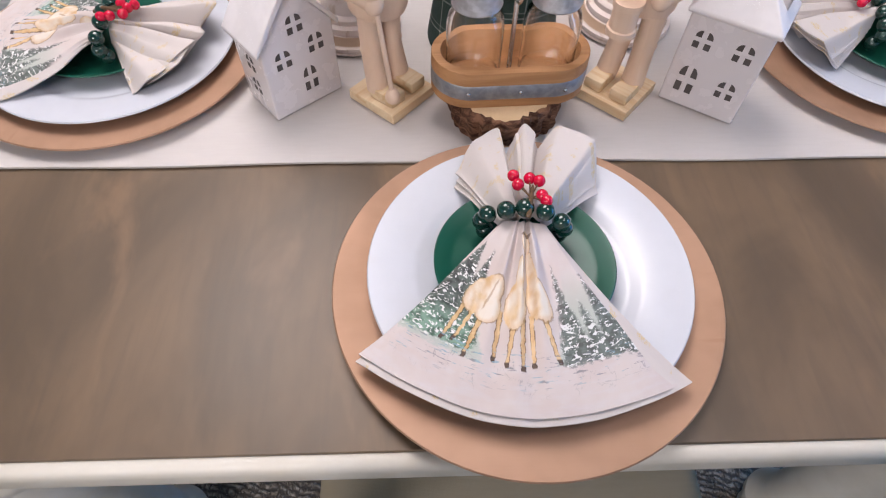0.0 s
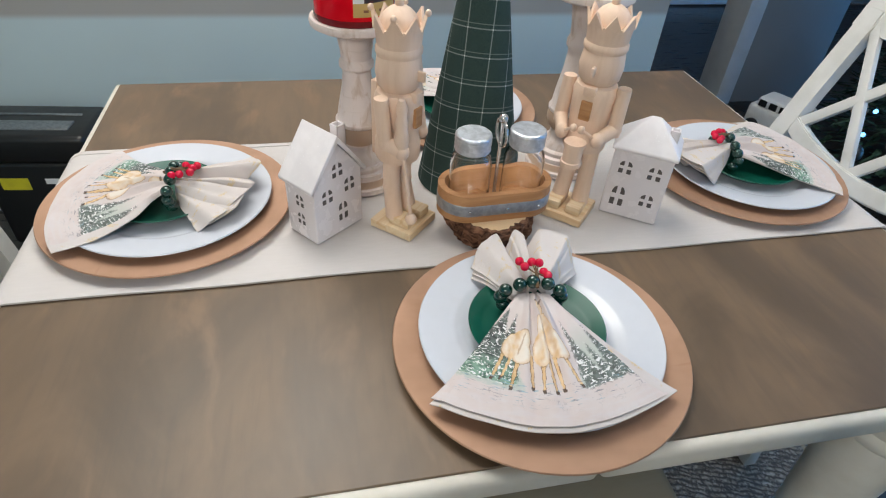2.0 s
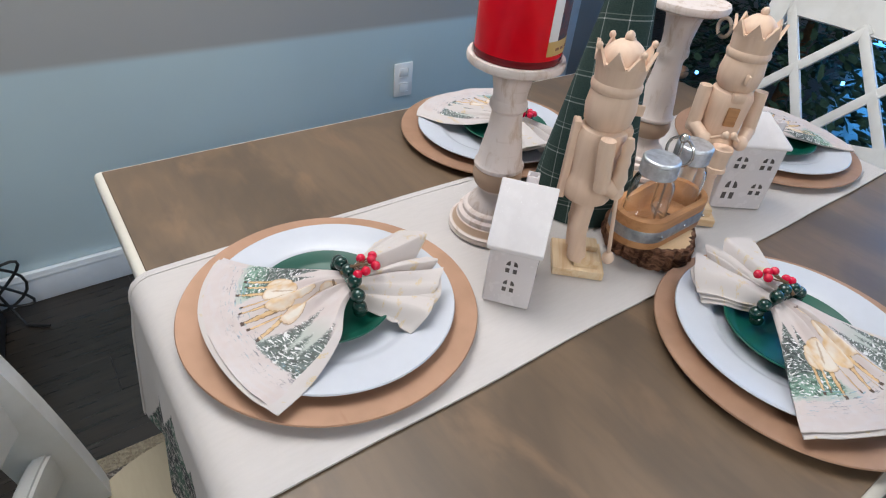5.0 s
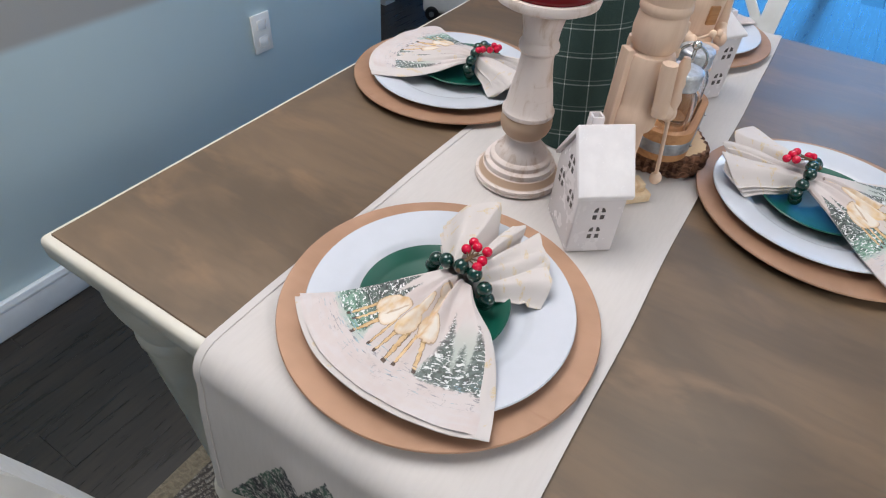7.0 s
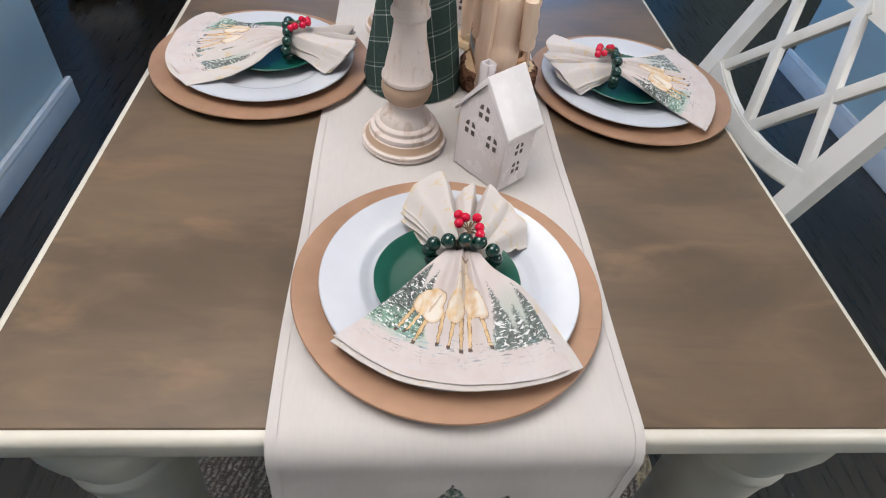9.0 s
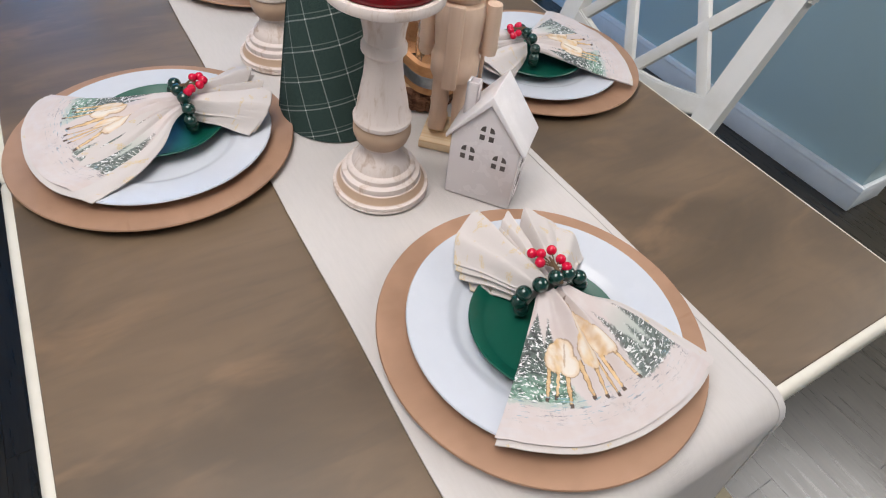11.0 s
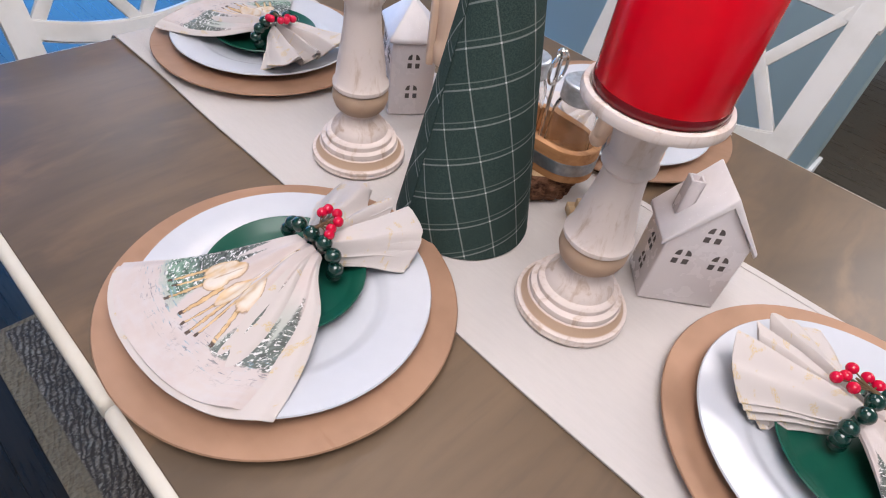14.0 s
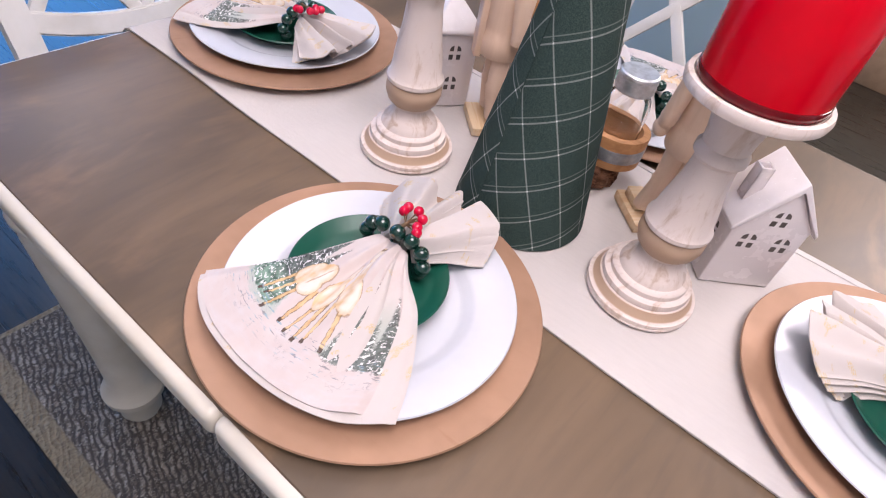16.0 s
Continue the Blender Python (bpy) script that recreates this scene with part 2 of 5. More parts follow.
    def herd(c, *eggs):
        d = egg(*eggs[0])
        for e in eggs[1:]:
            t = n.t.nodes.new("ShaderNodeMath")
            t.operation = "SMOOTH_MIN"
            n.put(t.inputs[0], d), n.put(t.inputs[1], egg(*e))
            t.inputs[2].default_value = 0.12
            d = t.outputs[0]
        d = n.math("ADD", d, n.math("MULTIPLY", n.math("SUBTRACT", grain, 0.5), 0.22))
        c = n.mix(n.step(d, 0.90, 1.0, 0.95, 0), c, flank)
        rim = n.math("MULTIPLY", n.step(d, 0.62, 0.95), n.step(d, 0.96, 1.02, 1, 0))
        c = n.mix(n.math("MULTIPLY", rim, 0.55), c, fur)
        line = n.math("MULTIPLY", n.step(d, 0.92, 0.98), n.step(d, 1.0, 1.06, 1, 0))
        return n.mix(n.math("MULTIPLY", n.math("MULTIPLY", line, n.step(soft, 0.46, 0.54)), 0.55), c, (0.22, 0.12, 0.05))

    def leg(c, cu, va, cw, vb, half):
        k = n.math("DIVIDE", n.math("SUBTRACT", wv, va), vb - va)
        mid = n.math("ADD", cu, n.math("MULTIPLY", k, cw - cu))
        x = n.math("ABSOLUTE", n.math("SUBTRACT", wu, mid))
        wide = n.math("SUBTRACT", half * 1.35, n.math("MULTIPLY", k, half * 0.75))
        q = n.math("DIVIDE", x, wide)
        on = n.math("MULTIPLY", n.step(v0, va - 0.01, va + 0.01), n.step(v0, vb - 0.008, vb + 0.004, 1, 0))
        c = n.mix(n.math("MULTIPLY", n.math("MULTIPLY", on, n.step(q, 0.9, 1.0, 1, 0)), 0.92), c, fur)
        line = n.math("MULTIPLY", on, n.math("MULTIPLY", n.step(q, 0.68, 0.86), n.step(q, 1.0, 1.25, 1, 0)))
        c = n.mix(n.math("MULTIPLY", n.math("MULTIPLY", line, n.step(grain, 0.36, 0.50)), 0.80), c, ink)
        foot = n.math("MULTIPLY", n.step(q, 1.15, 1.45, 1, 0), n.math("MULTIPLY", n.step(v0, vb - 0.032, vb - 0.022), n.step(v0, vb - 0.004, vb + 0.006, 1, 0)))
        return n.mix(n.math("MULTIPLY", foot, 0.92), c, (0.07, 0.05, 0.05))

    for q in ((-0.62, 0.50, -0.66, 0.735, 0.022), (-0.50, 0.50, -0.57, 0.72, 0.020), (-0.40, 0.52, -0.44, 0.775, 0.024), (-0.22, 0.50, -0.20, 0.755, 0.022), (-0.06, 0.52, -0.09, 0.775, 0.020),
              (0.03, 0.52, 0.04, 0.785, 0.022), (0.13, 0.50, 0.13, 0.765, 0.020), (0.25, 0.48, 0.34, 0.76, 0.024)):
        c = leg(c, *q)
    # bodies, necks and a far head
    c = herd(c, (0.22, 0.44, 0.15, 0.115, 0.5), (0.14, 0.29, 0.07, 0.150, 0.4), (0.06, 0.13, 0.10, 0.070))
    c = herd(c, (-0.06, 0.47, 0.13, 0.120), (-0.03, 0.33, 0.06, 0.110))
    c = herd(c, (-0.46, 0.44, 0.22, 0.110, -0.6), (-0.36, 0.51, 0.14, 0.080))
    c = n.mix(n.math("MULTIPLY", n.step(egg(0.07, 0.085, 0.16, 0.014), 0.7, 1.0, 1, 0), 0.7), c, ink)
    crease = n.math("MULTIPLY", n.step(egg(-0.38, 0.44, 0.02, 0.10, -0.6), 0.6, 1.0, 1, 0), 0.5)
    c = n.mix(crease, c, (0.34, 0.18, 0.07))
    dash = n.math("MULTIPLY", n.step(n.noise((9.0, 70.0, 5.0), 3, 0.6, "UV"), 0.585, 0.63), n.math("MULTIPLY", n.step(v0, 0.68, 0.72), n.step(v0, 0.84, 0.90, 1, 0)))
    c = n.mix(n.math("MULTIPLY", dash, 0.75), c, n.mix(n.step(soft, 0.45, 0.55), (0.24, 0.40, 0.48), (0.20, 0.20, 0.23)))
    twigs = n.math("ABSOLUTE", n.math("SUBTRACT", n.noise((13.0, 8.0, 14.0), 3, 0.6, "UV", 0.9), 0.5))
    twigs = n.math("MULTIPLY", n.math("MULTIPLY", n.step(twigs, 0.004, 0.010, 1, 0), n.step(n.noise((6.0, 9.0, 3.0), 2, 0.5, "UV"), 0.50, 0.58)), n.math("MULTIPLY", n.step(v0, 0.70, 0.76), n.step(v0, 0.88, 0.93, 1, 0)))
    c = n.mix(n.math("MULTIPLY", twigs, 0.45), c, (0.25, 0.24, 0.25))
    weave = n.math("ADD", n.wave(1500.0, "X"), n.wave(1500.0, "Y"))
    return n.done(c, 0.85, 0, n.math("ADD", weave, n.math("MULTIPLY", n.noise(70.0, 3), 3.0)), 0.0006, 0.35, 0.2)


def gold_motif():
    n = Nodes("cream_cotton_gold_motif")
    m = n.math("MULTIPLY", n.step(n.noise((9.0, 9.0, 2.0), 2, 0.5, "UV"), 0.60, 0.64), n.step(n.noise((90.0, 90.0, 2.0), 3, 0.6, "UV"), 0.42, 0.55))
    base = n.mix(n.noise(20.0, 3), (0.63, 0.58, 0.56), (0.59, 0.535, 0.515))
    c = n.mix(n.math("MULTIPLY", m, 0.7), base, (0.62, 0.46, 0.20))
    weave = n.math("ADD", n.wave(1500.0, "X"), n.wave(1500.0, "Y"))
    return n.done(c, 0.85, 0, n.math("ADD", weave, n.math("MULTIPLY", n.noise(70.0, 3), 3.0)), 0.0006, 0.35, 0.2)


def bark():
    n = Nodes("rough_bark")
    g = n.noise((60.0, 60.0, 130.0), 6, 0.65, dist=0.8)
    c = n.mix(n.step(g, 0.35, 0.65), (0.060, 0.026, 0.016), (0.27, 0.135, 0.080))
    return n.done(c, 0.9, 0, g, 0.006, 1.0, 0.2)


def cut_face():
    n = Nodes("cut_log_face")
    t = n.t.nodes.new("ShaderNodeTexWave")
    t.wave_type, t.rings_direction = "RINGS", "Z"
    n.put(t.inputs["Vector"], n.scaled((240.0,) * 3))
    t.inputs["Scale"].default_value, t.inputs["Distortion"].default_value = 1, 2
    return n.done(n.mix(t.outputs["Fac"], (0.68, 0.48, 0.29), (0.60, 0.40, 0.22)), 0.7, 0, None)


def glass(name, colour=(1, 1, 1), rough=0.0):
    n = Nodes(name)
    n.done(colour, rough)
    n.bsdf.inputs["Transmission Weight"].default_value = 1.0
    n.bsdf.inputs["IOR"].default_value = 1.45
    return n.mat


def zinc(name, colour=(0.74, 0.77, 0.82), rough=0.40):
    n = Nodes(name)
    g = n.noise(120.0, 4)
    return n.done(n.mix(n.step(g, 0.3, 0.7), colour, tuple(0.75 * v for v in colour)), n.step(g, 0.2, 0.8, rough, rough + 0.15), 0.9, g, 0.0004, 0.3)


def rug_weave():
    """Looped yarn: rows of small uneven nubs, grey and brown, darker between them."""
    n = Nodes("grey_looped_rug")
    x, y = n.axis(0), n.axis(1)
    wob = n.noise(22.0, 3)
    lean = n.math("ADD", n.math("ADD", y, n.math("MULTIPLY", x, 0.35)), n.math("MULTIPLY", n.math("SUBTRACT", wob, 0.5), 0.03))
    rows = n.math("PINGPONG", lean, 0.0065)
    knit = n.noise((150.0, 70.0, 60.0), 3, 0.6, dist=0.8)
    nub = n.math("MULTIPLY", n.step(rows, 0.0006, 0.0052), n.step(knit, 0.34, 0.62))
    yarn = n.mix(n.step(n.noise(48.0, 4, 0.7), 0.36, 0.64), (0.50, 0.455, 0.40), (0.26, 0.22, 0.185))
    c = n.mix(nub, (0.085, 0.076, 0.070), yarn)
    c = n.mix(n.step(n.noise(230.0, 2), 0.60, 0.68, 0, 0.55), c, (0.55, 0.53, 0.50))
    border = n.math("MAXIMUM", n.step(n.math("ABSOLUTE", y), 0.488, 0.493), n.step(n.math("ABSOLUTE", x), 0.823, 0.827))
    c = n.mix(border, c, n.mix(n.step(knit, 0.3, 0.7), (0.34, 0.29, 0.21), (0.24, 0.20, 0.145)))
    return n.done(c, 0.95, 0, n.math("ADD", nub, n.math("MULTIPLY", knit, 0.5)), 0.006, 0.8, 0.1)


def floor_boards():
    n = Nodes("dark_wood_boards")
    g = n.noise((5.0, 70.0, 20.0), 5, 0.6, dist=0.4)
    c = n.mix(n.step(g, 0.35, 0.7), (0.009, 0.008, 0.0065), (0.028, 0.021, 0.015))
    c = n.mix(n.math("MULTIPLY", n.random(), 0.5), c, (0.014, 0.011, 0.009))
    return n.done(c, n.step(g, 0.2, 0.8, 0.24, 0.36), 0, g, 0.0006, 0.2, 0.6, 0.08)


def wall_paint(name, low, high=None, split=0.64):
    n = Nodes(name)
    g = n.noise(220.0, 3)
    c = low
    if high:
        geo = n.t.nodes.new("ShaderNodeNewGeometry")
        sep = n.t.nodes.new("ShaderNodeSeparateXYZ")
        n.t.links.new(geo.outputs["Position"], sep.inputs[0])
        c = n.mix(n.step(sep.outputs[2], split - 0.012, split + 0.012), low, high)
    c = n.mix(n.step(n.noise(2.5, 3), 0.3, 0.8, 0, 0.12), c, (0.35, 0.38, 0.40))
    return n.done(c, 0.40, 0, g, 0.0006, 0.2, 0.5)


def red_wax():
    n = Nodes("red_wax")
    g = n.noise(25.0, 3)
    return n.done(n.mix(n.step(g, 0.3, 0.8), (0.74, 0.002, 0.014), (0.66, 0.0015, 0.012)), 0.20, 0, g, 0.0006, 0.15, 0.20, 0.22)


def glow(name, colour, strength):
    n = Nodes(name)
    n.done((0.02, 0.02, 0.02))
    n.bsdf.inputs["Emission Color"].default_value = (*colour, 1)
    n.bsdf.inputs["Emission Strength"].default_value = strength
    return n.mat


M = dict(
    top=table_stain(),
    cream=paint("cream_furniture_paint", (0.68, 0.64, 0.565), (0.60, 0.555, 0.475), 12, 0.42),
    chairpaint=paint("white_furniture_paint", (0.66, 0.65, 0.63), (0.57, 0.56, 0.53), 14, 0.45),
    trim=paint("white_trim_paint", (0.66, 0.69, 0.72), (0.58, 0.61, 0.64), 10, 0.4),
    runner=runner_cloth(),
    seat=linen("beige_upholstery", (0.37, 0.32, 0.235), 500),
    copper=copper(),
    plate=ceramic("white_porcelain", (0.56, 0.58, 0.635), 0.18), darkglass=ceramic("dark_red_glass", (0.16, 0.004, 0.008), 0.06),
    green=ceramic("green_stoneware", (0.003, 0.080, 0.052), 0.34),
    house=ceramic("white_glazed_ceramic", (0.75, 0.70, 0.71), 0.22),
    glitter=glitter(),
    # the dark inside of the house windows, given as a flat colour
    hollow=paint("painted_opening_shade", (0.10, 0.085, 0.08), (0.07, 0.06, 0.06), 20, 0.7),
    pale=pale_wood("bare_beech", (0.77, 0.57, 0.435), (0.71, 0.51, 0.375), "Z"),
    pine=pale_wood("bare_pine", (0.76, 0.60, 0.40), (0.65, 0.43, 0.24), "X"),
    acacia=pale_wood("oiled_acacia", (0.48, 0.245, 0.11), (0.34, 0.16, 0.065), "X"),
    wash=whitewash(), plaid=plaid(), napkin=napkin_print(), motif=gold_motif(),
    bead=ceramic("dark_green_bead_lacquer", (0.004, 0.032, 0.024), 0.07, coat=0.6),
    berry=ceramic("red_berry_lacquer", (0.60, 0.004, 0.040), 0.15),
    twig=paint("brown_twig", (0.12, 0.065, 0.03), (0.07, 0.04, 0.02), 90, 0.8),
    bark=bark(), cut=cut_face(), glass=glass("clear_glass"), zinc=zinc("zinc_lid"),
    band=zinc("galvanised_band", (0.42, 0.44, 0.47), 0.38), chrome=zinc("polished_steel", (0.72, 0.70, 0.68), 0.12),
    wax=red_wax(), rug=rug_weave(), boards=floor_boards(),
    wall=wall_paint("two_tone_wall", (0.57, 0.685, 0.70), (0.41, 0.395, 0.37)),
    wall2=wall_paint("blue_grey_wall", (0.42, 0.56, 0.59)), wall3=wall_paint("grey_wall", (0.26, 0.27, 0.28)), wall4=wall_paint("beige_wall", (0.50, 0.46, 0.36)),
    card=paint("brown_cardboard", (0.47, 0.30, 0.19), (0.40, 0.25, 0.155), 18, 0.75),
    ceiling=wall_paint("white_ceiling", (0.84, 0.84, 0.83)),
    black=ceramic("black_plastic", (0.010, 0.011, 0.012), 0.32), blueplastic=ceramic("blue_plastic", (0.03, 0.22, 0.55), 0.3),
    yellow=paint("yellow_sticker", (0.60, 0.55, 0.03), (0.5, 0.45, 0.03)), white=paint("white_plastic", (0.78, 0.78, 0.78), (0.72, 0.72, 0.72)),
    silver=zinc("grey_metal_paint", (0.32, 0.34, 0.36), 0.3),
    needle=paint("fir_needles", (0.012, 0.040, 0.022), (0.03, 0.075, 0.04), 60, 0.8),
    gold=paint("gold_label_paper", (0.62, 0.42, 0.16), (0.55, 0.36, 0.12)), ink=paint("brown_ink", (0.25, 0.10, 0.05), (0.2, 0.08, 0.04)),
    navy=paint("dark_picture_print", (0.10, 0.03, 0.03), (0.03, 0.03, 0.04), 120, lo=0.45, hi=0.55),
    lampglow=glow("lamp_diffuser", (1.0, 0.95, 0.88), 4.0), screen=glow("blue_screen", (0.09, 0.42, 1.0), 5.0),
    purple=glow("violet_fairy_light", (0.45, 0.25, 1.0), 6.0),
    blueglow=glow("blue_fairy_light", (0.15, 0.45, 1.0), 6.0),
)

# ---- mesh helpers ----


def finish(name, bm, mat, parent=None, smooth=True, m=None):
    bmesh.ops.recalc_face_normals(bm, faces=bm.faces[:])
    me = bpy.data.meshes.new(name)
    bm.to_mesh(me)
    bm.free()
    mats = mat if isinstance(mat, (list, tuple)) else [mat]
    for k in mats:
        me.materials.append(k)
    if smooth:
        me.shade_smooth()
        me.set_sharp_from_angle(angle=radians(33))
    ob = new(name, me)
    ob.parent = parent
    if m is not None:
        ob.matrix_basis = m
    return ob


def part(name, bm, mat, parent, label="", m=None, smooth=True):
    ob = finish(name, bm, mat, parent, smooth, m)
    return tagged(ob, label) if label else ob


def thing(name, m, label, category, group="", kind=""):
    ob = new(name)
    ob.empty_display_size = 0.02
    ob.matrix_basis = m
    return tagged(ob, label, category, group, kind)


def lathe(bm, prof, n=48, m=Matrix(), closed=True, mat=0):
    """Turns a profile of (radius, height) round z."""
    rings = []
    for r, z in prof:
        if r < 1e-6:
            rings.append([bm.verts.new(m @ Vector((0, 0, z)))])
        else:
            rings.append([bm.verts.new(m @ Vector((r * math.cos(a), r * math.sin(a), z))) for a in (2 * math.pi * k / n for k in range(n))])
    for a, b in zip(rings, rings[1:]):
        for k in range(n):
            j = (k + 1) % n
            vs = [a[k % len(a)], a[j % len(a)], b[j % len(b)], b[k % len(b)]]
            vs = list(dict.fromkeys(vs))
            if len(vs) > 2:
                bm.faces.new(vs).material_index = mat
    for ring in (rings[0], rings[-1]):
        if closed and len(ring) > 2:
            bm.faces.new(ring).material_index = mat
    return bm


def slab(bm, size, m=Matrix(), bevel=0.0, seg=2, mat=0):
    """A box of that size, centred, with rounded edges."""
    before = set(bm.faces)
    vs = bmesh.ops.create_cube(bm, size=1, matrix=m @ Matrix.Diagonal((*size, 1)))["verts"]
    if bevel:
        es = list({e for v in vs for e in v.link_edges})
        bmesh.ops.bevel(bm, geom=es, offset=bevel, segments=seg, affect="EDGES", profile=0.5)
    for f in bm.faces:
        if f not in before:
            f.material_index = mat
    return bm


def bar(bm, a, b, w, d, bevel=0.002, up=(0, 0, 1), mat=0):
    """A square-edged bar from a to b, w wide and d deep."""
    a, b = Vector(a), Vector(b)
    z = (b - a).normalized()
    x = z.cross(Vector(up))
    x = x.normalized() if x.length > 1e-4 else Vector((1, 0, 0))
    y = z.cross(x)
    m = Matrix((x, y, z)).transposed().to_4x4()
    m.translation = (a + b) / 2
    return slab(bm, (w, d, (b - a).length), m, bevel, 2, mat)


def rod(bm, pts, r, n=10, mat=0):
    """A round rod along points."""
    pts = [Vector(p) for p in pts]
    rings = []
    for i, p in enumerate(pts):
        d = (pts[min(i + 1, len(pts) - 1)] - pts[max(i - 1, 0)]).normalized()
        x = d.orthogonal().normalized() if not rings else (last - d * last.dot(d)).normalized()
        last = x
        y = d.cross(x)
        rr = r[i] if isinstance(r, (list, tuple)) else r
        rings.append([bm.verts.new(p + rr * (x * math.cos(2 * math.pi * k / n) + y * math.sin(2 * math.pi * k / n))) for k in range(n)])
    for a, b in zip(rings, rings[1:]):
        for k in range(n):
            bm.faces.new((a[k], a[(k + 1) % n], b[(k + 1) % n], b[k])).material_index = mat
    bm.faces.new(rings[0]).material_index = mat
    bm.faces.new(rings[-1]).material_index = mat
    return bm


def ball(bm, c, r, n=16, sq=(1, 1, 1), mat=0):
    before = set(bm.faces)
    bmesh.ops.create_uvsphere(bm, u_segments=n, v_segments=n // 2 + 2, radius=r, matrix=Matrix.Translation(c) @ Matrix.Diagonal((*sq, 1)))
    for f in bm.faces:
        if f not in before:
            f.material_index = mat
    return bm


def sheet(f, nu, nv, th, uv=None, under=None):
    """A cloth of thickness th over f(u, v), u and v from 0 to 1."""
    bm = bmesh.new()
    lay = bm.loops.layers.uv.new("UVMap")
    top = [[bm.verts.new(f(i / nu, j / nv)) for i in range(nu + 1)] for j in range(nv + 1)]
    if under:
        low = [[bm.verts.new(under(i / nu, j / nv)) for i in range(nu + 1)] for j in range(nv + 1)]
    else:
        low = [[bm.verts.new(Vector(v.co) - Vector((0, 0, th))) for v in row] for row in top]
    co = {}
    for g in (top, low):
        for j, row in enumerate(g):
            for i, v in enumerate(row):
                co[v] = (i / nu, j / nv)
    fs = []
    for j in range(nv):
        for i in range(nu):
            fs.append(bm.faces.new((top[j][i], top[j][i + 1], top[j + 1][i + 1], top[j + 1][i])))
            fs.append(bm.faces.new((low[j][i], low[j + 1][i], low[j + 1][i + 1], low[j][i + 1])))
    for j in range(nv):
        fs.append(bm.faces.new((top[j][0], top[j + 1][0], low[j + 1][0], low[j][0])))
        fs.append(bm.faces.new((top[j][nu], low[j][nu], low[j + 1][nu], top[j + 1][nu])))
    for i in range(nu):
        fs.append(bm.faces.new((top[0][i], low[0][i], low[0][i + 1], top[0][i + 1])))
        fs.append(bm.faces.new((top[nv][i], top[nv][i + 1], low[nv][i + 1], low[nv][i])))
    for fc in fs:
        for l in fc.loops:
            a = co[l.vert]
            l[lay].uv = uv(*a) if uv else a
    return bm


B = bmesh.new

# ---- the room ----
TOP = 0.75
X0, X1, Y0, Y1 = -2.6, 5.2, -3.54, 3.4


def wall(name, a, b, mat, z0=0.0, z1=2.44, label="painted plaster wall"):
    a, b = Vector((*a, 0)), Vector((*b, 0))
    bm = B()
    lo, hi = Vector((min(a.x, b.x), min(a.y, b.y), z0)), Vector((max(a.x, b.x), max(a.y, b.y), z1))
    slab(bm, hi - lo, Matrix.Translation((lo + hi) / 2), 0.004)
    return tagged(finish(name, bm, mat), label, "wall", kind="structure")


def board(name, a, b, mat, h=0.10, label="white painted baseboard"):
    bm = B()
    lo, hi = Vector((*a, 0.0)), Vector((*b, h))
    slab(bm, hi - lo, Matrix.Translation((lo + hi) / 2), 0.004)
    slab(bm, (hi.x - lo.x + 0.002, hi.y - lo.y + 0.002, 0.012), Matrix.Translation(((lo.x + hi.x) / 2, (lo.y + hi.y) / 2, h - 0.018)), 0.003)
    return tagged(finish(name, bm, mat), label, "baseboard", kind="structure")


wall("wall_north", (X0, 1.17), (1.580, 1.29), M["wall"], label="two-tone wall, pale blue-grey below and taupe above")
wall("wall_hall_north", (X0, Y1), (X1, Y1 + 0.12), M["wall3"], label="dim grey wall at the back of the hallway")
wall("wall_south_pier", (0.442, -1.90), (2.14, -1.742), M["wall2"], label="blue-grey pier of wall between two openings")
wall("wall_south", (X0, Y0 - 0.12), (X1, Y0), M["wall4"], label="plain beige wall across the kitchen")
wall("wall_west", (X0 - 0.12, Y0), (X0, Y1), M["wall2"], label="plain blue-grey end wall")
wall("wall_east", (X1, Y0), (X1 + 0.12, Y1), M["wall3"], label="plain grey wall behind the living room")
wall("wall_hall_pier", (2.45, 1.76), (2.92, 1.90), M["wall3"], label="grey pier of wall beside the hallway")
wall("wall_living_pier", (3.10, -2.50), (3.90, -1.63), M["wall2"], label="pale blue-grey pier of wall in the living room")
board("baseboard_north", (X0 + 0.01, 1.152), (1.595, 1.169), M["trim"])
board("baseboard_south_pier", (0.424, -1.741), (2.156, -1.724), M["trim"])
board("baseboard_pier_end", (0.425, -1.918), (0.441, -1.7415), M["trim"])
board("baseboard_south", (X0 + 0.01, Y0 + 0.001), (X1 - 0.01, Y0 + 0.018), M["trim"])
board("baseboard_hall", (1.6, 3.38), (4.0, 3.399), M["trim"])
board("door_casing", (2.36, 1.74), (2.447, 1.915), M["trim"], 2.2, "white painted door casing")
bm = B()
slab(bm, (X1 - X0 + 0.24, Y1 - Y0 + 0.24, 0.1), Matrix.Translation(((X0 + X1) / 2, (Y0 + Y1) / 2, 2.49)))
tagged(finish("ceiling", bm, M["ceiling"]), "flat white painted ceiling", "ceiling", kind="structure")

# ---- dining table ----
TX0, TX1, TY0, TY1 = -0.014, 1.200, -0.464, 0.4435


def turned_leg(bm, x, y, mat=0):
    m = Matrix.Translation((x, y, 0))
    lathe(bm, [(0.034, 0.011), (0.040, 0.025), (0.038, 0.055), (0.040, 0.072), (0.055, 0.086), (0.057, 0.104), (0.048, 0.118), (0.040, 0.140), (0.042, 0.22), (0.048, 0.36), (0.055, 0.48), (0.058, 0.54),
               (0.0575, 0.563), (0.062, 0.570), (0.0625, 0.582), (0.058, 0.590), (0.061, 0.604), (0.070, 0.636), (0.075, 0.662), (0.075, 0.715)], 36, m)
    return bm


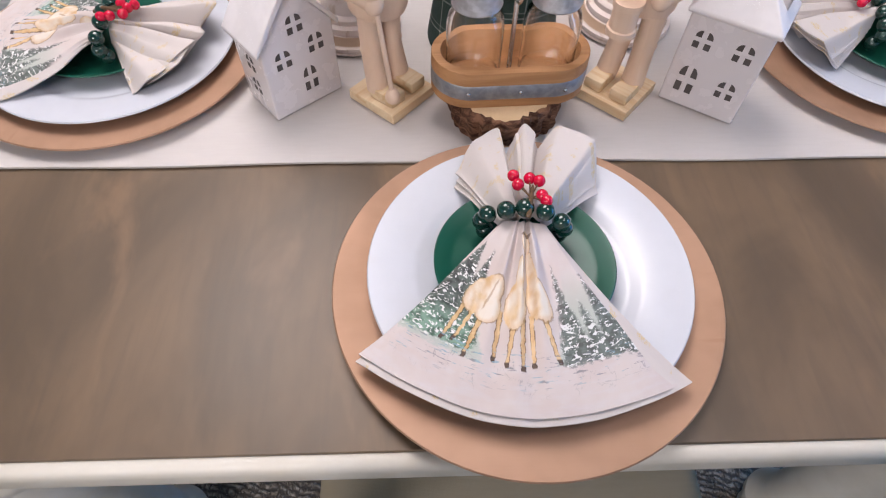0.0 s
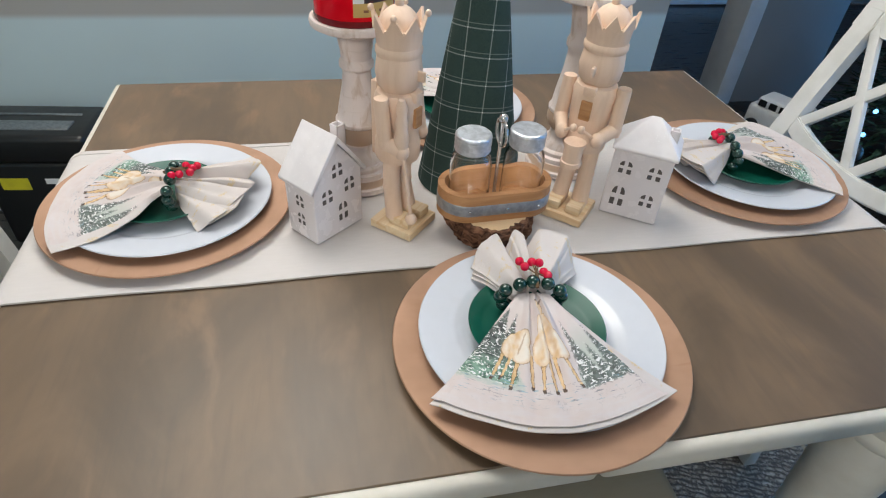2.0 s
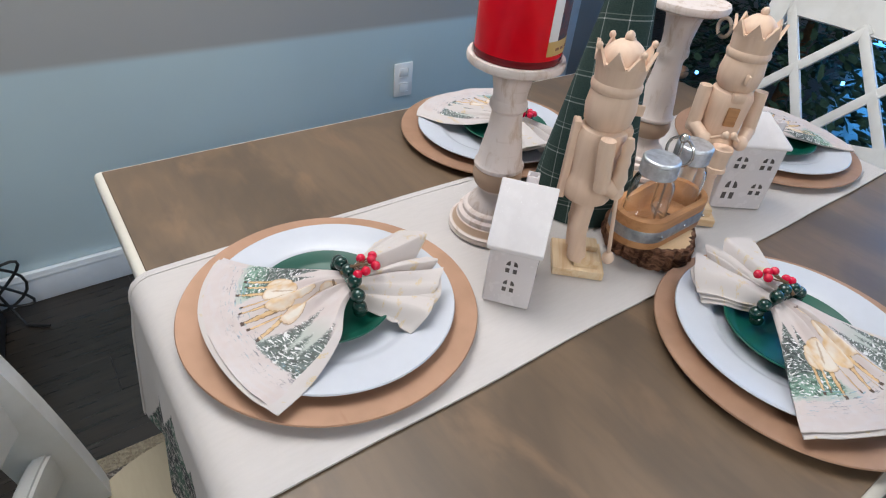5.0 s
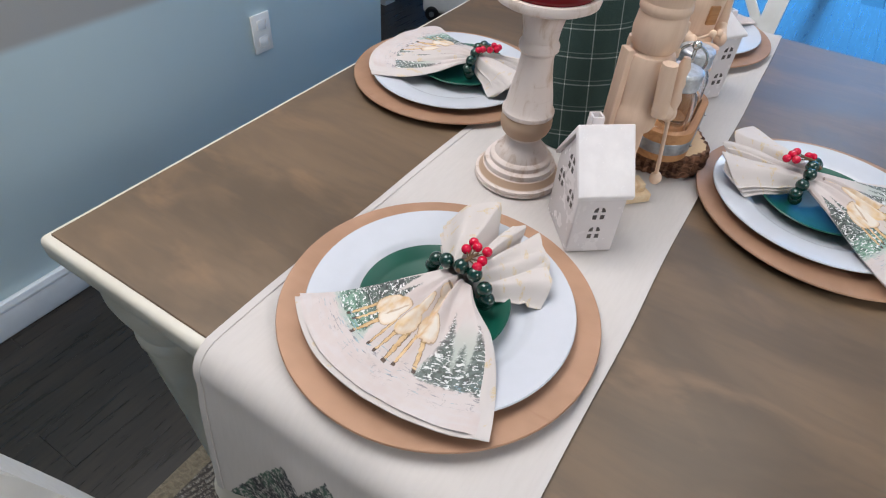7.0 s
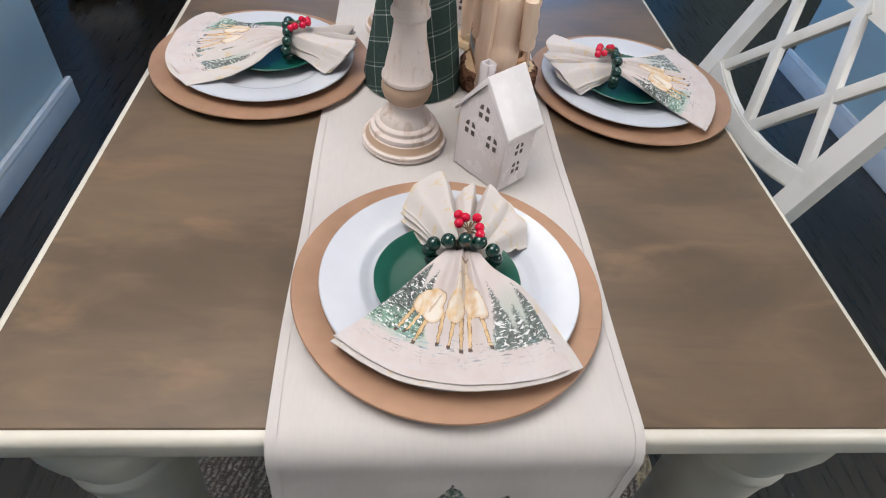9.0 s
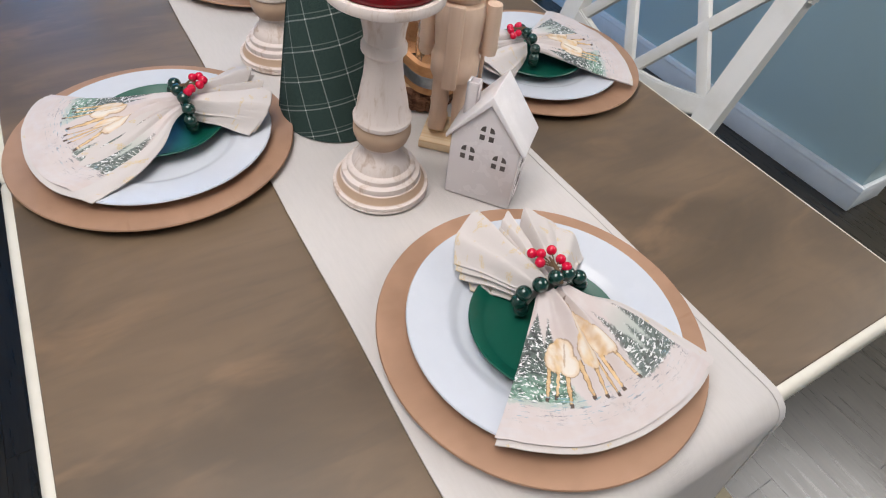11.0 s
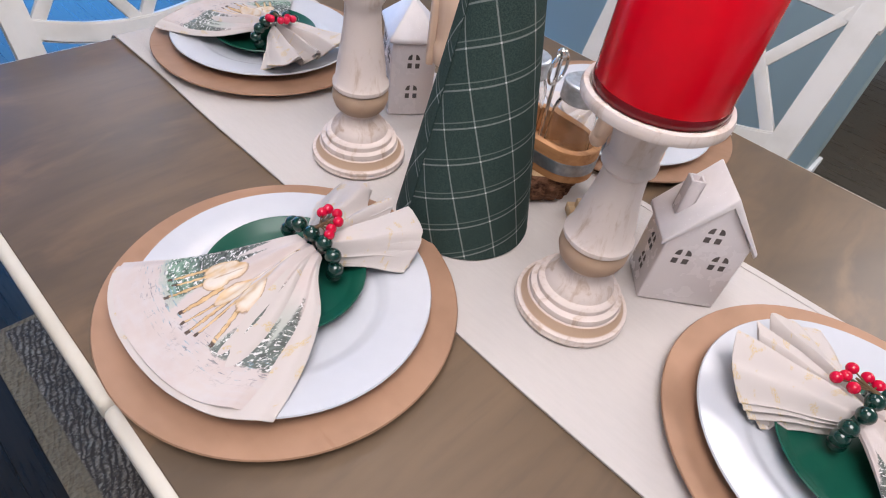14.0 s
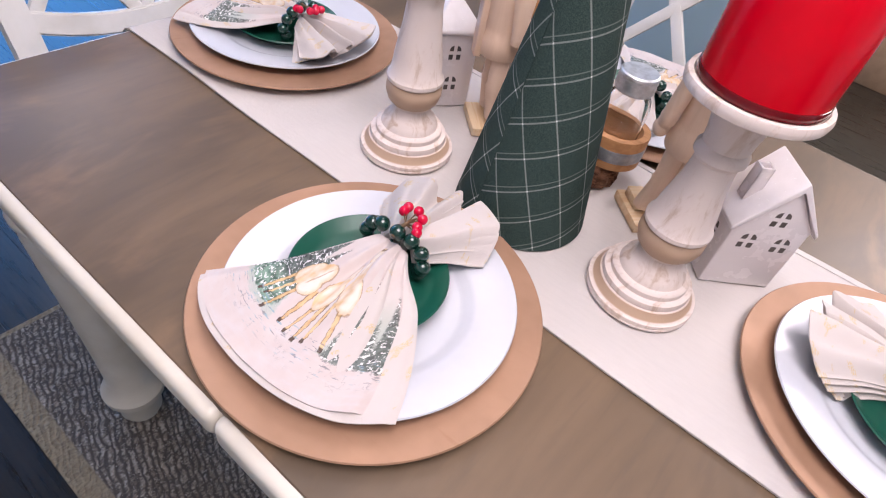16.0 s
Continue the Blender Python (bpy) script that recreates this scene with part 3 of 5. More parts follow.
def dining_table():
    t = thing("dining_table", pose(0, 0, 0), "cream painted dining table with a brown stained top and turned legs", "table")
    cx, cy, lx, ly = (TX0 + TX1) / 2, (TY0 + TY1) / 2, TX1 - TX0, TY1 - TY0
    # two halves of the painted edge meet at a seam
    for a, b in ((TX0, 0.6085), (0.6095, TX1)):
        bm = B()
        slab(bm, (b - a, ly, 0.034), Matrix.Translation(((a + b) / 2, cy, TOP - 0.0195)), 0.009, 4)
        part("table_edge", bm, M["cream"], t, "cream painted rounded edge with worn spots")
        bm = B()
        e = 0.012
        x0, x1 = max(a, TX0 + e) if a == TX0 else a - 0.0004, min(b, TX1 - e) if b == TX1 else b + 0.0004
        slab(bm, (x1 - x0, ly - 2 * e, 0.006), Matrix.Translation(((x0 + x1) / 2, cy, TOP - 0.003)), 0.001, 1)
        part("tabletop", bm, M["top"], t, "cloudy brown stained wooden top")
    for s in (-1, 1):
        bm = B()
        slab(bm, (lx - 0.22, 0.022, 0.085), Matrix.Translation((cx, cy + s * (ly / 2 - 0.07), TOP - 0.079)), 0.003)
        part("apron", bm, M["cream"], t)
        bm = B()
        slab(bm, (0.022, ly - 0.22, 0.085), Matrix.Translation((cx + s * (lx / 2 - 0.07), cy, TOP - 0.079)), 0.003)
        part("apron", bm, M["cream"], t)
        for q in (-1, 1):
            part("leg", turned_leg(B(), cx + s * (lx / 2 - 0.085), cy + q * (ly / 2 - 0.085)), M["cream"], t)
    return t


dining_table()

# runner, with ends that hang over
RW = 0.170


def smooth_in(k):
    k = min(max(k, 0.0), 1.0)
    return k * k * (3 - 2 * k)


def runner_at(s, w, lift=0.0):
    """s along the cloth from end to end, w across."""
    L0, L1, drop, r = TX0 - 0.014, TX1 + 0.014, 0.190, 0.030
    flat = L1 - L0 - 2 * r
    arc = math.pi / 2 * r
    total = flat + 2 * (arc + drop)
    d = s * total
    y = (w - 0.5) * 2 * RW
    wob = 0.0012 * math.sin(d * 9 + y * 30) + 0.0008 * math.sin(d * 23)
    if d < drop:
        x, z = L0, TOP + 0.003 - r - (drop - d)
    elif d < drop + arc:
        a = (d - drop) / r
        x, z = L0 + r - r * math.cos(a), TOP + 0.003 - r + r * math.sin(a)
    elif d < drop + arc + flat:
        x, z = L0 + r + d - drop - arc, TOP + 0.003
    elif d < drop + 2 * arc + flat:
        a = (d - drop - arc - flat) / r
        x, z = L1 - r + r * math.sin(a), TOP + 0.003 - r + r * math.cos(a)
    else:
        x, z = L1, TOP + 0.003 - r - (d - drop - 2 * arc - flat)
    hang = max(0.0, TOP - 0.02 - z)
    sgn = -1 if x < 0.6 else 1
    soft = hang * smooth_in(hang / 0.06)
    x += sgn * soft * (0.06 + 0.07 * math.sin(y * 22 + 1) ** 2)
    return Vector((x + sgn * lift * (hang > 0), y * (1 - 0.15 * hang) + wob, z + lift * (hang <= 0)))


runner = thing("table_runner", pose(0, 0, 0), "ivory linen table runner hanging over both table ends", "table runner")
part("cloth", sheet(lambda u, v: runner_at(v, u), 14, 150, 0.0012, under=lambda u, v: runner_at(v, u, -0.0014)), M["runner"], runner)
for w0 in (0.0, 0.972):
    bm = sheet(lambda u, v: runner_at(v, w0 + 0.028 * u, 0.0011), 2, 150, 0.0010, under=lambda u, v: runner_at(v, w0 + 0.028 * u, 0.0003))
    part("hem", bm, M["runner"], runner, "doubled stitched hem")

# ---- place settings ----
CHARGER = [(0.0, 0.0), (0.112, 0.0), (0.148, 0.005), (0.1635, 0.011), (0.1645, 0.0125), (0.1635, 0.014), (0.158, 0.0136), (0.142, 0.0110), (0.121, 0.0094), (0.118, 0.0066), (0.114, 0.006), (0.0, 0.006)]
PLATE = [(0.0, 0.0075), (0.080, 0.0075), (0.095, 0.014), (0.1353, 0.021), (0.1368, 0.0225), (0.1358, 0.0240), (0.119, 0.0215), (0.099, 0.0185), (0.094, 0.0170), (0.088, 0.0125), (0.083, 0.011), (0.0, 0.011)]
SALAD = [(0.0, 0.0135), (0.050, 0.0135), (0.062, 0.017), (0.0755, 0.0255), (0.0768, 0.0268), (0.0758, 0.0278), (0.073, 0.0265), (0.064, 0.0205), (0.059, 0.0178), (0.0, 0.0170)]


def below(x, y):
    """Height of the plates under a point of the place setting."""
    r = math.hypot(x, y)
    for prof in (SALAD, PLATE, CHARGER):
        half = prof[len(prof) // 2 - 1:]
        if r <= half[0][0]:
            for (ra, za), (rb, zb) in zip(half, half[1:]):
                if rb <= r <= ra:
                    return zb + (za - zb) * (r - rb) / max(ra - rb, 1e-6)
    return 0.0


def smooth(x):
    x = min(max(x, 0.0), 1.0)
    return x * x * (3 - 2 * x)


CREASES = {
    1: [(-1.0, -0.2), (-0.46, -0.1), (-0.30, 0.9), (-0.17, -0.5), (-0.02, 1.0), (0.09, -0.6), (0.24, 1.0), (0.44, -0.3), (1.0, -0.2)],
    2: [(-1.0, -0.2), (-0.50, -0.1), (-0.34, -0.5), (-0.08, 1.5), (0.12, -0.7), (0.24, 0.8), (0.42, -0.4), (1.0, -0.2)],
    3: [(-1.0, -0.2), (-0.50, 0.1), (-0.30, 0.5), (-0.14, -0.5), (0.04, 0.3), (0.26, 1.5), (0.48, 0.5), (0.60, -0.6), (1.0, -0.3)],
    4: [(-1.0, -0.1), (-0.50, 0.1), (-0.32, -0.5), (-0.08, 1.1), (0.08, -0.6), (0.22, 0.2), (0.42, 1.3), (0.60, -0.4), (1.0, -0.3)],
}


def fan_sheet(half_l, half_r, R, seed, lift, folds, amp, ring):
    ph = seed * 1.7
    rnd = random.Random(30 + seed)
    crease = CREASES[seed]
    crease = [(p + (0 if abs(p) == 1 else rnd.uniform(-0.02, 0.02)), q * rnd.uniform(0.9, 1.1)) for p, q in crease]

    def fold(s):
        for (p, q), (p2, q2) in zip(crease, crease[1:]):
            if s <= p2:
                return q + (q2 - q) * smooth((s - p) / (p2 - p))
        return crease[-1][1]

    def f(u, v):
        s = 2 * u - 1
        th = s * (half_l if s < 0 else half_r)
        if seed > 1 and s > 0:
            th *= 1 + 0.42 * (1 - v) * smooth(v * 2.5) - 0.05 * v * s
        r = v * (R + (-0.003 * s ** 4 if seed == 3 else 0.012 * s * s)) * (1 + 0.008 * math.sin(5 * s + ph))
        w = 0.019 * (1 - v) ** 1.5
        x = s * w + r * math.sin(th)
        y = ring - 0.004 - r * math.cos(th)
        pl = fold(s)
        a = amp * (1 - smooth(v * 0.96)) ** 0.8 * smooth(0.25 + v * 3) + 0.0004
        tall = 0.0305 + 0.016 * (1 - smooth(v / 0.75)) + 0.0035 * (1 - smooth((v - 0.5) / 0.5))
        rim = 0.0030 * smooth((abs(s) - 0.90) / 0.10)
        z = tall + a * pl - rim + 0.0030 * math.sin(5 * v + 2.5 * s + ph) * v * (1 - v) + 0.0007 * math.sin(13 * s + 7 * v + ph) * math.sin(9 * v + 3 * s) * v
        z += lift
        return Vector((x, y, z))

    return f


BOW = [(-1.0, 0.084, 0.034), (-0.60, 0.099, 0.049), (-0.34, 0.102, 0.054), (-0.24, 0.082, 0.038), (-0.06, 0.104, 0.056), (0.08, 0.098, 0.054), (0.16, 0.084, 0.040), (0.34, 0.107, 0.060), (0.72, 0.104, 0.054), (1.0, 0.094, 0.036)]


def bow_sheet(half_l, half_r, R, seed, lift, ring):
    """The gathered end: a few broad folds with soft creases, no two alike."""
    rnd = random.Random(int(seed * 10))
    tab = BOW if int(seed) % 2 else [(-a, b, c) for a, b, c in reversed(BOW)]
    tab = [(a + (0 if abs(a) == 1 else rnd.uniform(-0.06, 0.06)), b * rnd.uniform(0.95, 1.04), c + rnd.uniform(-0.003, 0.003)) for a, b, c in tab]

    def at(s):
        for (a, ra, za), (b, rb, zb) in zip(tab, tab[1:]):
            if s <= b:
                k = (s - a) / (b - a)
                e = 0.2 * k + 0.8 * smooth(k)
                return ra + (rb - ra) * e, za + (zb - za) * e
        return tab[-1][1], tab[-1][2]

    def f(u, v):
        s = 2 * u - 1
        th = s * (half_l if s < 0 else half_r)
        rr, ze = at(s)
        r = v * rr * R / 0.106
        x = s * 0.019 * (1 - v) + r * math.sin(th)
        y = ring + 0.004 + r * math.cos(th)
        z0 = 0.046 + 0.75 * (ze - 0.046)
        z = z0 + (ze - z0) * v - 0.004 * v * v + 0.0010 * math.sin(9 * v + 6 * s + seed)
        return Vector((x, y, max(z + lift, below(x, y) + 0.0036 + 0.3 * lift)))

    return f


def place_setting(x, y, turn, seed, fan_turn, hl, hr, side, ring, reach, words, slid=(0, 0), slid_top=(0, 0)):
    """side and ring: where the ring lies from the middle of the charger; reach: from ring to hem; slid: how far the upper plates lie off it."""
    m = pose(x, y, TOP + 0.0005, 0, 0, turn)
    onrunner = 0.0035 if seed in (2, 4) else 0.0
    m = Matrix.Translation((0, 0, onrunner)) @ m
    where = "on the ivory runner" if onrunner else "on the bare table top"
    for name, prof, mat, label, cat in (
            ("charger_plate", CHARGER, "copper", "rose copper charger plate " + where, "charger"),
            ("dinner_plate", PLATE, "plate", "white porcelain dinner plate on a copper charger", "plate"),
            ("salad_plate", SALAD, "green", "small dark green salad plate on a white plate", "plate")):
        ob = finish(name, lathe(B(), prof, 96, closed=False), M[mat])
        off = {"charger_plate": (0, 0), "dinner_plate": slid, "salad_plate": slid_top}[name]
        ob.matrix_basis = Matrix.Translation((*off, 0)) @ m
        tagged(ob, label, cat, name.replace("_", " ") + "s")
    mf = m @ Matrix.Translation((side, ring, 0)) @ pose(0, 0, 0, 0, 0, fan_turn) @ Matrix.Translation((0, -ring, 0))
    nap = thing("cloth_napkin", mf, "fanned cream printed napkin " + words, "napkin", "napkins")
    uv = lambda u, v: ((2 * u - 1) * (0.28 + 0.72 * v), v)
    for k in (1, 0):
        R = reach + 0.0050 * k
        f = fan_sheet(hl - radians(0.8 * k), hr + radians((9.0 if seed == 3 else 4.0) * k), R, seed, -0.0024 * k, 3.4, 0.0070, ring)
        part("fan" if k == 0 else "under_layer", sheet(f, 96, 40, 0.0011, uv), M["napkin"] if k == 0 else M["motif"], nap,
             "printed with firs and tan strokes" if k == 0 else "plain cream underside of the fold")
    for k in ((3, 2, 1, 0) if seed == 2 else (2, 1, 0)):
        more = (6 if seed == 2 else 4) * k
        f = bow_sheet(radians(47 + 3 * k), radians(46 + more), 0.106 - 0.004 * k, seed + 0.35 * k, 0.002 - 0.0048 * k, ring)
        part("gathered_end", sheet(f, 96, 24, 0.0011, lambda u, v: (u + 0.37 * seed, v + 0.21 * seed)), M["motif"], nap, "cream end with faint gold motifs")
    band = thing("napkin_ring", mf, "dark green bead napkin ring with red berries", "napkin ring", "napkin rings")
    a, b, cz = 0.0350, 0.0225, 0.0365
    for k in range(9):
        ph = math.pi / 2 + (k - 4) * 0.52 + 0.05 * math.sin(seed + k * 2)
        bx, bz = a * math.cos(ph), cz + b * math.sin(ph) + 0.004
        bz = max(bz, 0.0258)
        bm = ball(B(), (0, 0, 0), 0.0079, 20)
        part("bead", bm, M["bead"], band, m=Matrix.Translation((bx, ring + 0.0015 * math.sin(k * 1.9 + seed), bz)))
    rnd = random.Random(seed)
    stem = Vector((0.002, ring + 0.003, cz + b + 0.006))
    twig = B()
    rod(twig, [stem + Vector((0.0, -0.012, -0.002)), stem + Vector((0.001, 0, 0.004)), stem + Vector((0.002, 0.010, 0.004)), stem + Vector((0.003, 0.018, 0.003))], [0.0022, 0.0022, 0.0016, 0.0010], 8)
    for dx, dy, dz in ((-0.012, 0.026, 0.002), (-0.001, 0.027, 0.003), (0.008, 0.023, 0.004), (-0.010, 0.016, 0.003), (0.012, 0.011, 0.003), (0.013, 0.004, 0.002)):
        p = stem + Vector((dx + rnd.uniform(-0.002, 0.002), dy + rnd.uniform(-0.003, 0.003), dz))
        rod(twig, [stem + Vector((0.001, 0.004, 0.004)), p], 0.0007, 6)
        part("berry", ball(B(), (0, 0, 0), 0.0052, 18), M["berry"], band, "glossy red berry", m=Matrix.Translation(p))
    part("twig", twig, M["twig"], band, "brown wrapped twig")


place_setting(0.590, -0.316, 0, 1, -7, radians(45), radians(44), -0.003, 0.038, 0.1575, "over green and white plates", (0.002, 0.009), (-0.002, 0.0125))
place_setting(0.1566, 0.0032, -90, 2, -6, radians(48), radians(46), 0.012, 0.014, 0.1450, "over a white plate at the table's end", (0, -0.001), (-0.007, 0.003))
place_setting(0.6038, 0.2688, 180, 3, 3, radians(40), radians(35), -0.012, 0.040, 0.1700, "over a white plate near the wall side", (0.001, -0.002), (0.016, -0.011))
place_setting(1.046, 0.0006, 90, 4, 1, radians(45), radians(42), 0.004, 0.036, 0.1600, "over a white plate at the far end", (0.007, -0.004), (0.008, -0.004))

# ---- centrepieces ----


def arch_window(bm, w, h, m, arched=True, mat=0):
    """A two-by-two window: thin dark plates painted as shaded cut-outs, with glazing bars between the panes."""
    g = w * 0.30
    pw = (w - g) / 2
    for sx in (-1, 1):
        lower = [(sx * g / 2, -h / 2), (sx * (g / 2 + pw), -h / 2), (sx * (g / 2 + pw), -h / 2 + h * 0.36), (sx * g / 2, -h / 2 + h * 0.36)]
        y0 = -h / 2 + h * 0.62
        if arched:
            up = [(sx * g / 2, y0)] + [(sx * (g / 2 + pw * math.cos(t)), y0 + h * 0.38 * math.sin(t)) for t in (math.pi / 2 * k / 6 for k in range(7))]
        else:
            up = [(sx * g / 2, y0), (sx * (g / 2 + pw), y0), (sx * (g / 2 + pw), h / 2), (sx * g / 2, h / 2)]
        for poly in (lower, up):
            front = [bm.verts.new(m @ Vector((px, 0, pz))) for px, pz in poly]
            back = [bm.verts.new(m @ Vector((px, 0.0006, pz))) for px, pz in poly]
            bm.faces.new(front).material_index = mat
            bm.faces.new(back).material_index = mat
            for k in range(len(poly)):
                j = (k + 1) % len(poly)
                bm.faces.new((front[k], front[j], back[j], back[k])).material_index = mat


def prism(bm, pts, y0, y1, bevel=0.0, mat=0):
    """Extrudes an outline in x and z from y0 to y1."""
    a = [bm.verts.new((x, y0, z)) for x, z in pts]
    b = [bm.verts.new((x, y1, z)) for x, z in pts]
    fs = [bm.faces.new(a), bm.faces.new(b)]
    for k in range(len(pts)):
        j = (k + 1) % len(pts)
        fs.append(bm.faces.new((a[k], a[j], b[j], b[k])))
    if bevel:
        es = list({e for f in fs for e in f.edges})
        bmesh.ops.bevel(bm, geom=es, offset=bevel, segments=3, affect="EDGES", profile=0.5)
    return bm


def gable_house(m):
    t = thing("ceramic_house", m, "white glazed ceramic house with a steep gable roof", "ornament", "ceramic houses")
    w, d, eave, ridge = 0.082, 0.056, 0.086, 0.140
    bm = prism(B(), [(-w / 2, 0), (w / 2, 0), (w / 2, eave), (0, ridge - 0.003), (-w / 2, eave)], -d / 2, d / 2, 0.0022)
    part("wall", bm, M["house"], t)
    o, k = 0.005, (ridge - eave) / (w / 2)
    bm = prism(B(), [(-w / 2 - o, eave - o * k), (-w / 2 - o - 0.001, eave - o * k + 0.006), (0, ridge + 0.007), (w / 2 + o + 0.001, eave - o * k + 0.006), (w / 2 + o, eave - o * k), (0, ridge - 0.001)],
               -d / 2 - 0.004, d / 2 + 0.004, 0.0016)
    part("roof", bm, M["glitter"], t, "sparkling white roof")
    bm = B()
    cx = w * 0.36
    for sx, sy, lx, ly in ((-1, 0, 0.0025, 0.014), (1, 0, 0.0025, 0.014), (0, -1, 0.014, 0.0025), (0, 1, 0.014, 0.0025)):
        slab(bm, (lx, ly, 0.040), Matrix.Translation((cx + sx * 0.00575, sy * 0.00575, 0.121)), 0.0006)
    slab(bm, (0.010, 0.010, 0.03), Matrix.Translation((cx, 0, 0.119)))
    part("chimney", bm, M["house"], t, "square hollow chimney")
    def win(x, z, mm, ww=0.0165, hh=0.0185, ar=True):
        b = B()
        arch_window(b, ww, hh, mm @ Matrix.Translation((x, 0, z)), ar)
        part("window", b, M["hollow"], t, "arched window, its cut-out shade painted as dark panes", smooth=False)
    front, back = Matrix.Translation((0, -d / 2 - 0.0004, 0)), Matrix.Translation((0, d / 2 + 0.0004, 0)) @ pose(0, 0, 0, 0, 0, 180)
    for mm in (front, back):
        win(0.0, 0.098, mm), win(-0.019, 0.066, mm), win(0.019, 0.070 if mm is front else 0.064, mm)
    win(0.006, 0.033, front, 0.0150, 0.027)
    for s in (-1, 1):
        mm = Matrix.Translation((s * (w / 2 + 0.0004), 0, 0)) @ pose(0, 0, 0, 0, 0, 90 * s)
        for z in (0.030, 0.058):
            win(0.0, z, mm, 0.0135, 0.0165)
    return t


def hip_house(m):
    t = thing("ceramic_house", m, "white glazed ceramic house with a hipped glitter roof", "ornament", "ceramic houses")
    w, d, eave, ridge = 0.081, 0.060, 0.107, 0.150
    bm = slab(B(), (w, d, eave), Matrix.Translation((0, 0, eave / 2)), 0.0022, 3)
    part("wall", bm, M["house"], t)
    bm = B()
    o, rr = 0.004, 0.006
    a = [bm.verts.new((sx * (w / 2 + o), sy * (d / 2 + o), eave - 0.002)) for sx, sy in ((-1, -1), (1, -1), (1, 1), (-1, 1))]
    b = [bm.verts.new((sx * (w / 2 + o), sy * (d / 2 + o), eave + 0.003)) for sx, sy in ((-1, -1), (1, -1), (1, 1), (-1, 1))]
    r0, r1 = bm.verts.new((-rr, 0, ridge)), bm.verts.new((rr, 0, ridge))
    fs = [bm.faces.new(a)] + [bm.faces.new((a[k], a[(k + 1) % 4], b[(k + 1) % 4], b[k])) for k in range(4)]
    fs += [bm.faces.new((b[0], b[1], r1, r0)), bm.faces.new((b[1], b[2], r1)), bm.faces.new((b[2], b[3], r0, r1)), bm.faces.new((b[3], b[0], r0))]
    bmesh.ops.bevel(bm, geom=list({e for f in fs for e in f.edges}), offset=0.002, segments=3, affect="EDGES", profile=0.5)
    part("roof", bm, M["glitter"], t, "sparkling white hipped roof")
    bm = B()
    for sx, sy, lx, ly in ((-1, 0, 0.0025, 0.013), (1, 0, 0.0025, 0.013), (0, -1, 0.013, 0.0025), (0, 1, 0.013, 0.0025)):
        slab(bm, (lx, ly, 0.034), Matrix.Translation((w * 0.36 + sx * 0.00525, sy * 0.00525, 0.120)), 0.0006)
    slab(bm, (0.009, 0.009, 0.028), Matrix.Translation((w * 0.36, 0, 0.119)))
    part("chimney", bm, M["house"], t, "square hollow chimney")

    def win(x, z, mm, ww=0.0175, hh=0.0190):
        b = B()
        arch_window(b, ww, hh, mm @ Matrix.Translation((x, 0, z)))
        part("window", b, M["hollow"], t, "arched window, its cut-out shade painted as dark panes", smooth=False)
    for mm, side in ((Matrix.Translation((0, -d / 2 - 0.0004, 0)), 0), (Matrix.Translation((0, d / 2 + 0.0004, 0)) @ pose(0, 0, 0, 0, 0, 180), 1)):
        win(-0.020, 0.080, mm), win(0.020, 0.080, mm), win(0.020, 0.036, mm)
        win(-0.020, 0.033 if side == 0 else 0.036, mm, 0.0185, 0.031 if side == 0 else 0.019)
    for s in (-1, 1):
        mm = Matrix.Translation((s * (w / 2 + 0.0004), 0, 0)) @ pose(0, 0, 0, 0, 0, 90 * s)
        for z in (0.036, 0.080):
            win(0.0, z, mm, 0.016)
    return t


ON = TOP + 0.0045
gable_house(pose(0.3665, -0.0630, ON, 0, 0, 39.5))
hip_house(pose(0.8130, -0.0760, ON, 0, 0, -34.4))


def candle_stick(x, y, k, turn):
    t = thing("candle_holder", pose(x, y, ON, 0, 0, turn), "whitewashed turned wooden candle holder with a plate on top", "candle holder", "candle holders")
    prof = [(0, 0), (0.0555, 0), (0.0575, 0.002), (0.0575, 0.004), (0.0555, 0.0055), (0.0575, 0.007), (0.0570, 0.0095), (0.0535, 0.0105), (0.0520, 0.0120), (0.0485, 0.0195), (0.0465, 0.0205), (0.0470, 0.0220),
            (0.0460, 0.0270), (0.0430, 0.0280), (0.0405, 0.0290), (0.0405, 0.0345), (0.0385, 0.0365), (0.0345, 0.0375), (0.0335, 0.0400), (0.0320, 0.0450), (0.0265, 0.0500), (0.0235, 0.0560), (0.0225, 0.0630), (0.0245, 0.066), (0.0295, 0.072), (0.0325, 0.081), (0.0325, 0.088), (0.030, 0.094), (0.0325, 0.097), (0.0325, 0.101),
            (0.0295, 0.105), (0.0270, 0.118), (0.0215, 0.140), (0.0195, 0.154), (0.0195, 0.160), (0.0235, 0.164), (0.0235, 0.169), (0.0205, 0.173), (0.0215, 0.182), (0.0255, 0.198), (0.030, 0.206)]
    prof = [(r, z if z < 0.105 else 0.105 + (z - 0.105) * k) for r, z in prof]
    h = prof[-1][1]
    part("column", lathe(B(), prof, 56), M["wash"], t)
    bm = lathe(B(), [(0, h), (0.050, h), (0.0575, h + 0.004), (0.0585, h + 0.009), (0.057, h + 0.013), (0.053, h + 0.0135), (0.051, h + 0.011), (0, h + 0.011)], 56, closed=False)
    part("drip_plate", bm, M["wash"], t, "round whitewashed top plate")
    return h + 0.011


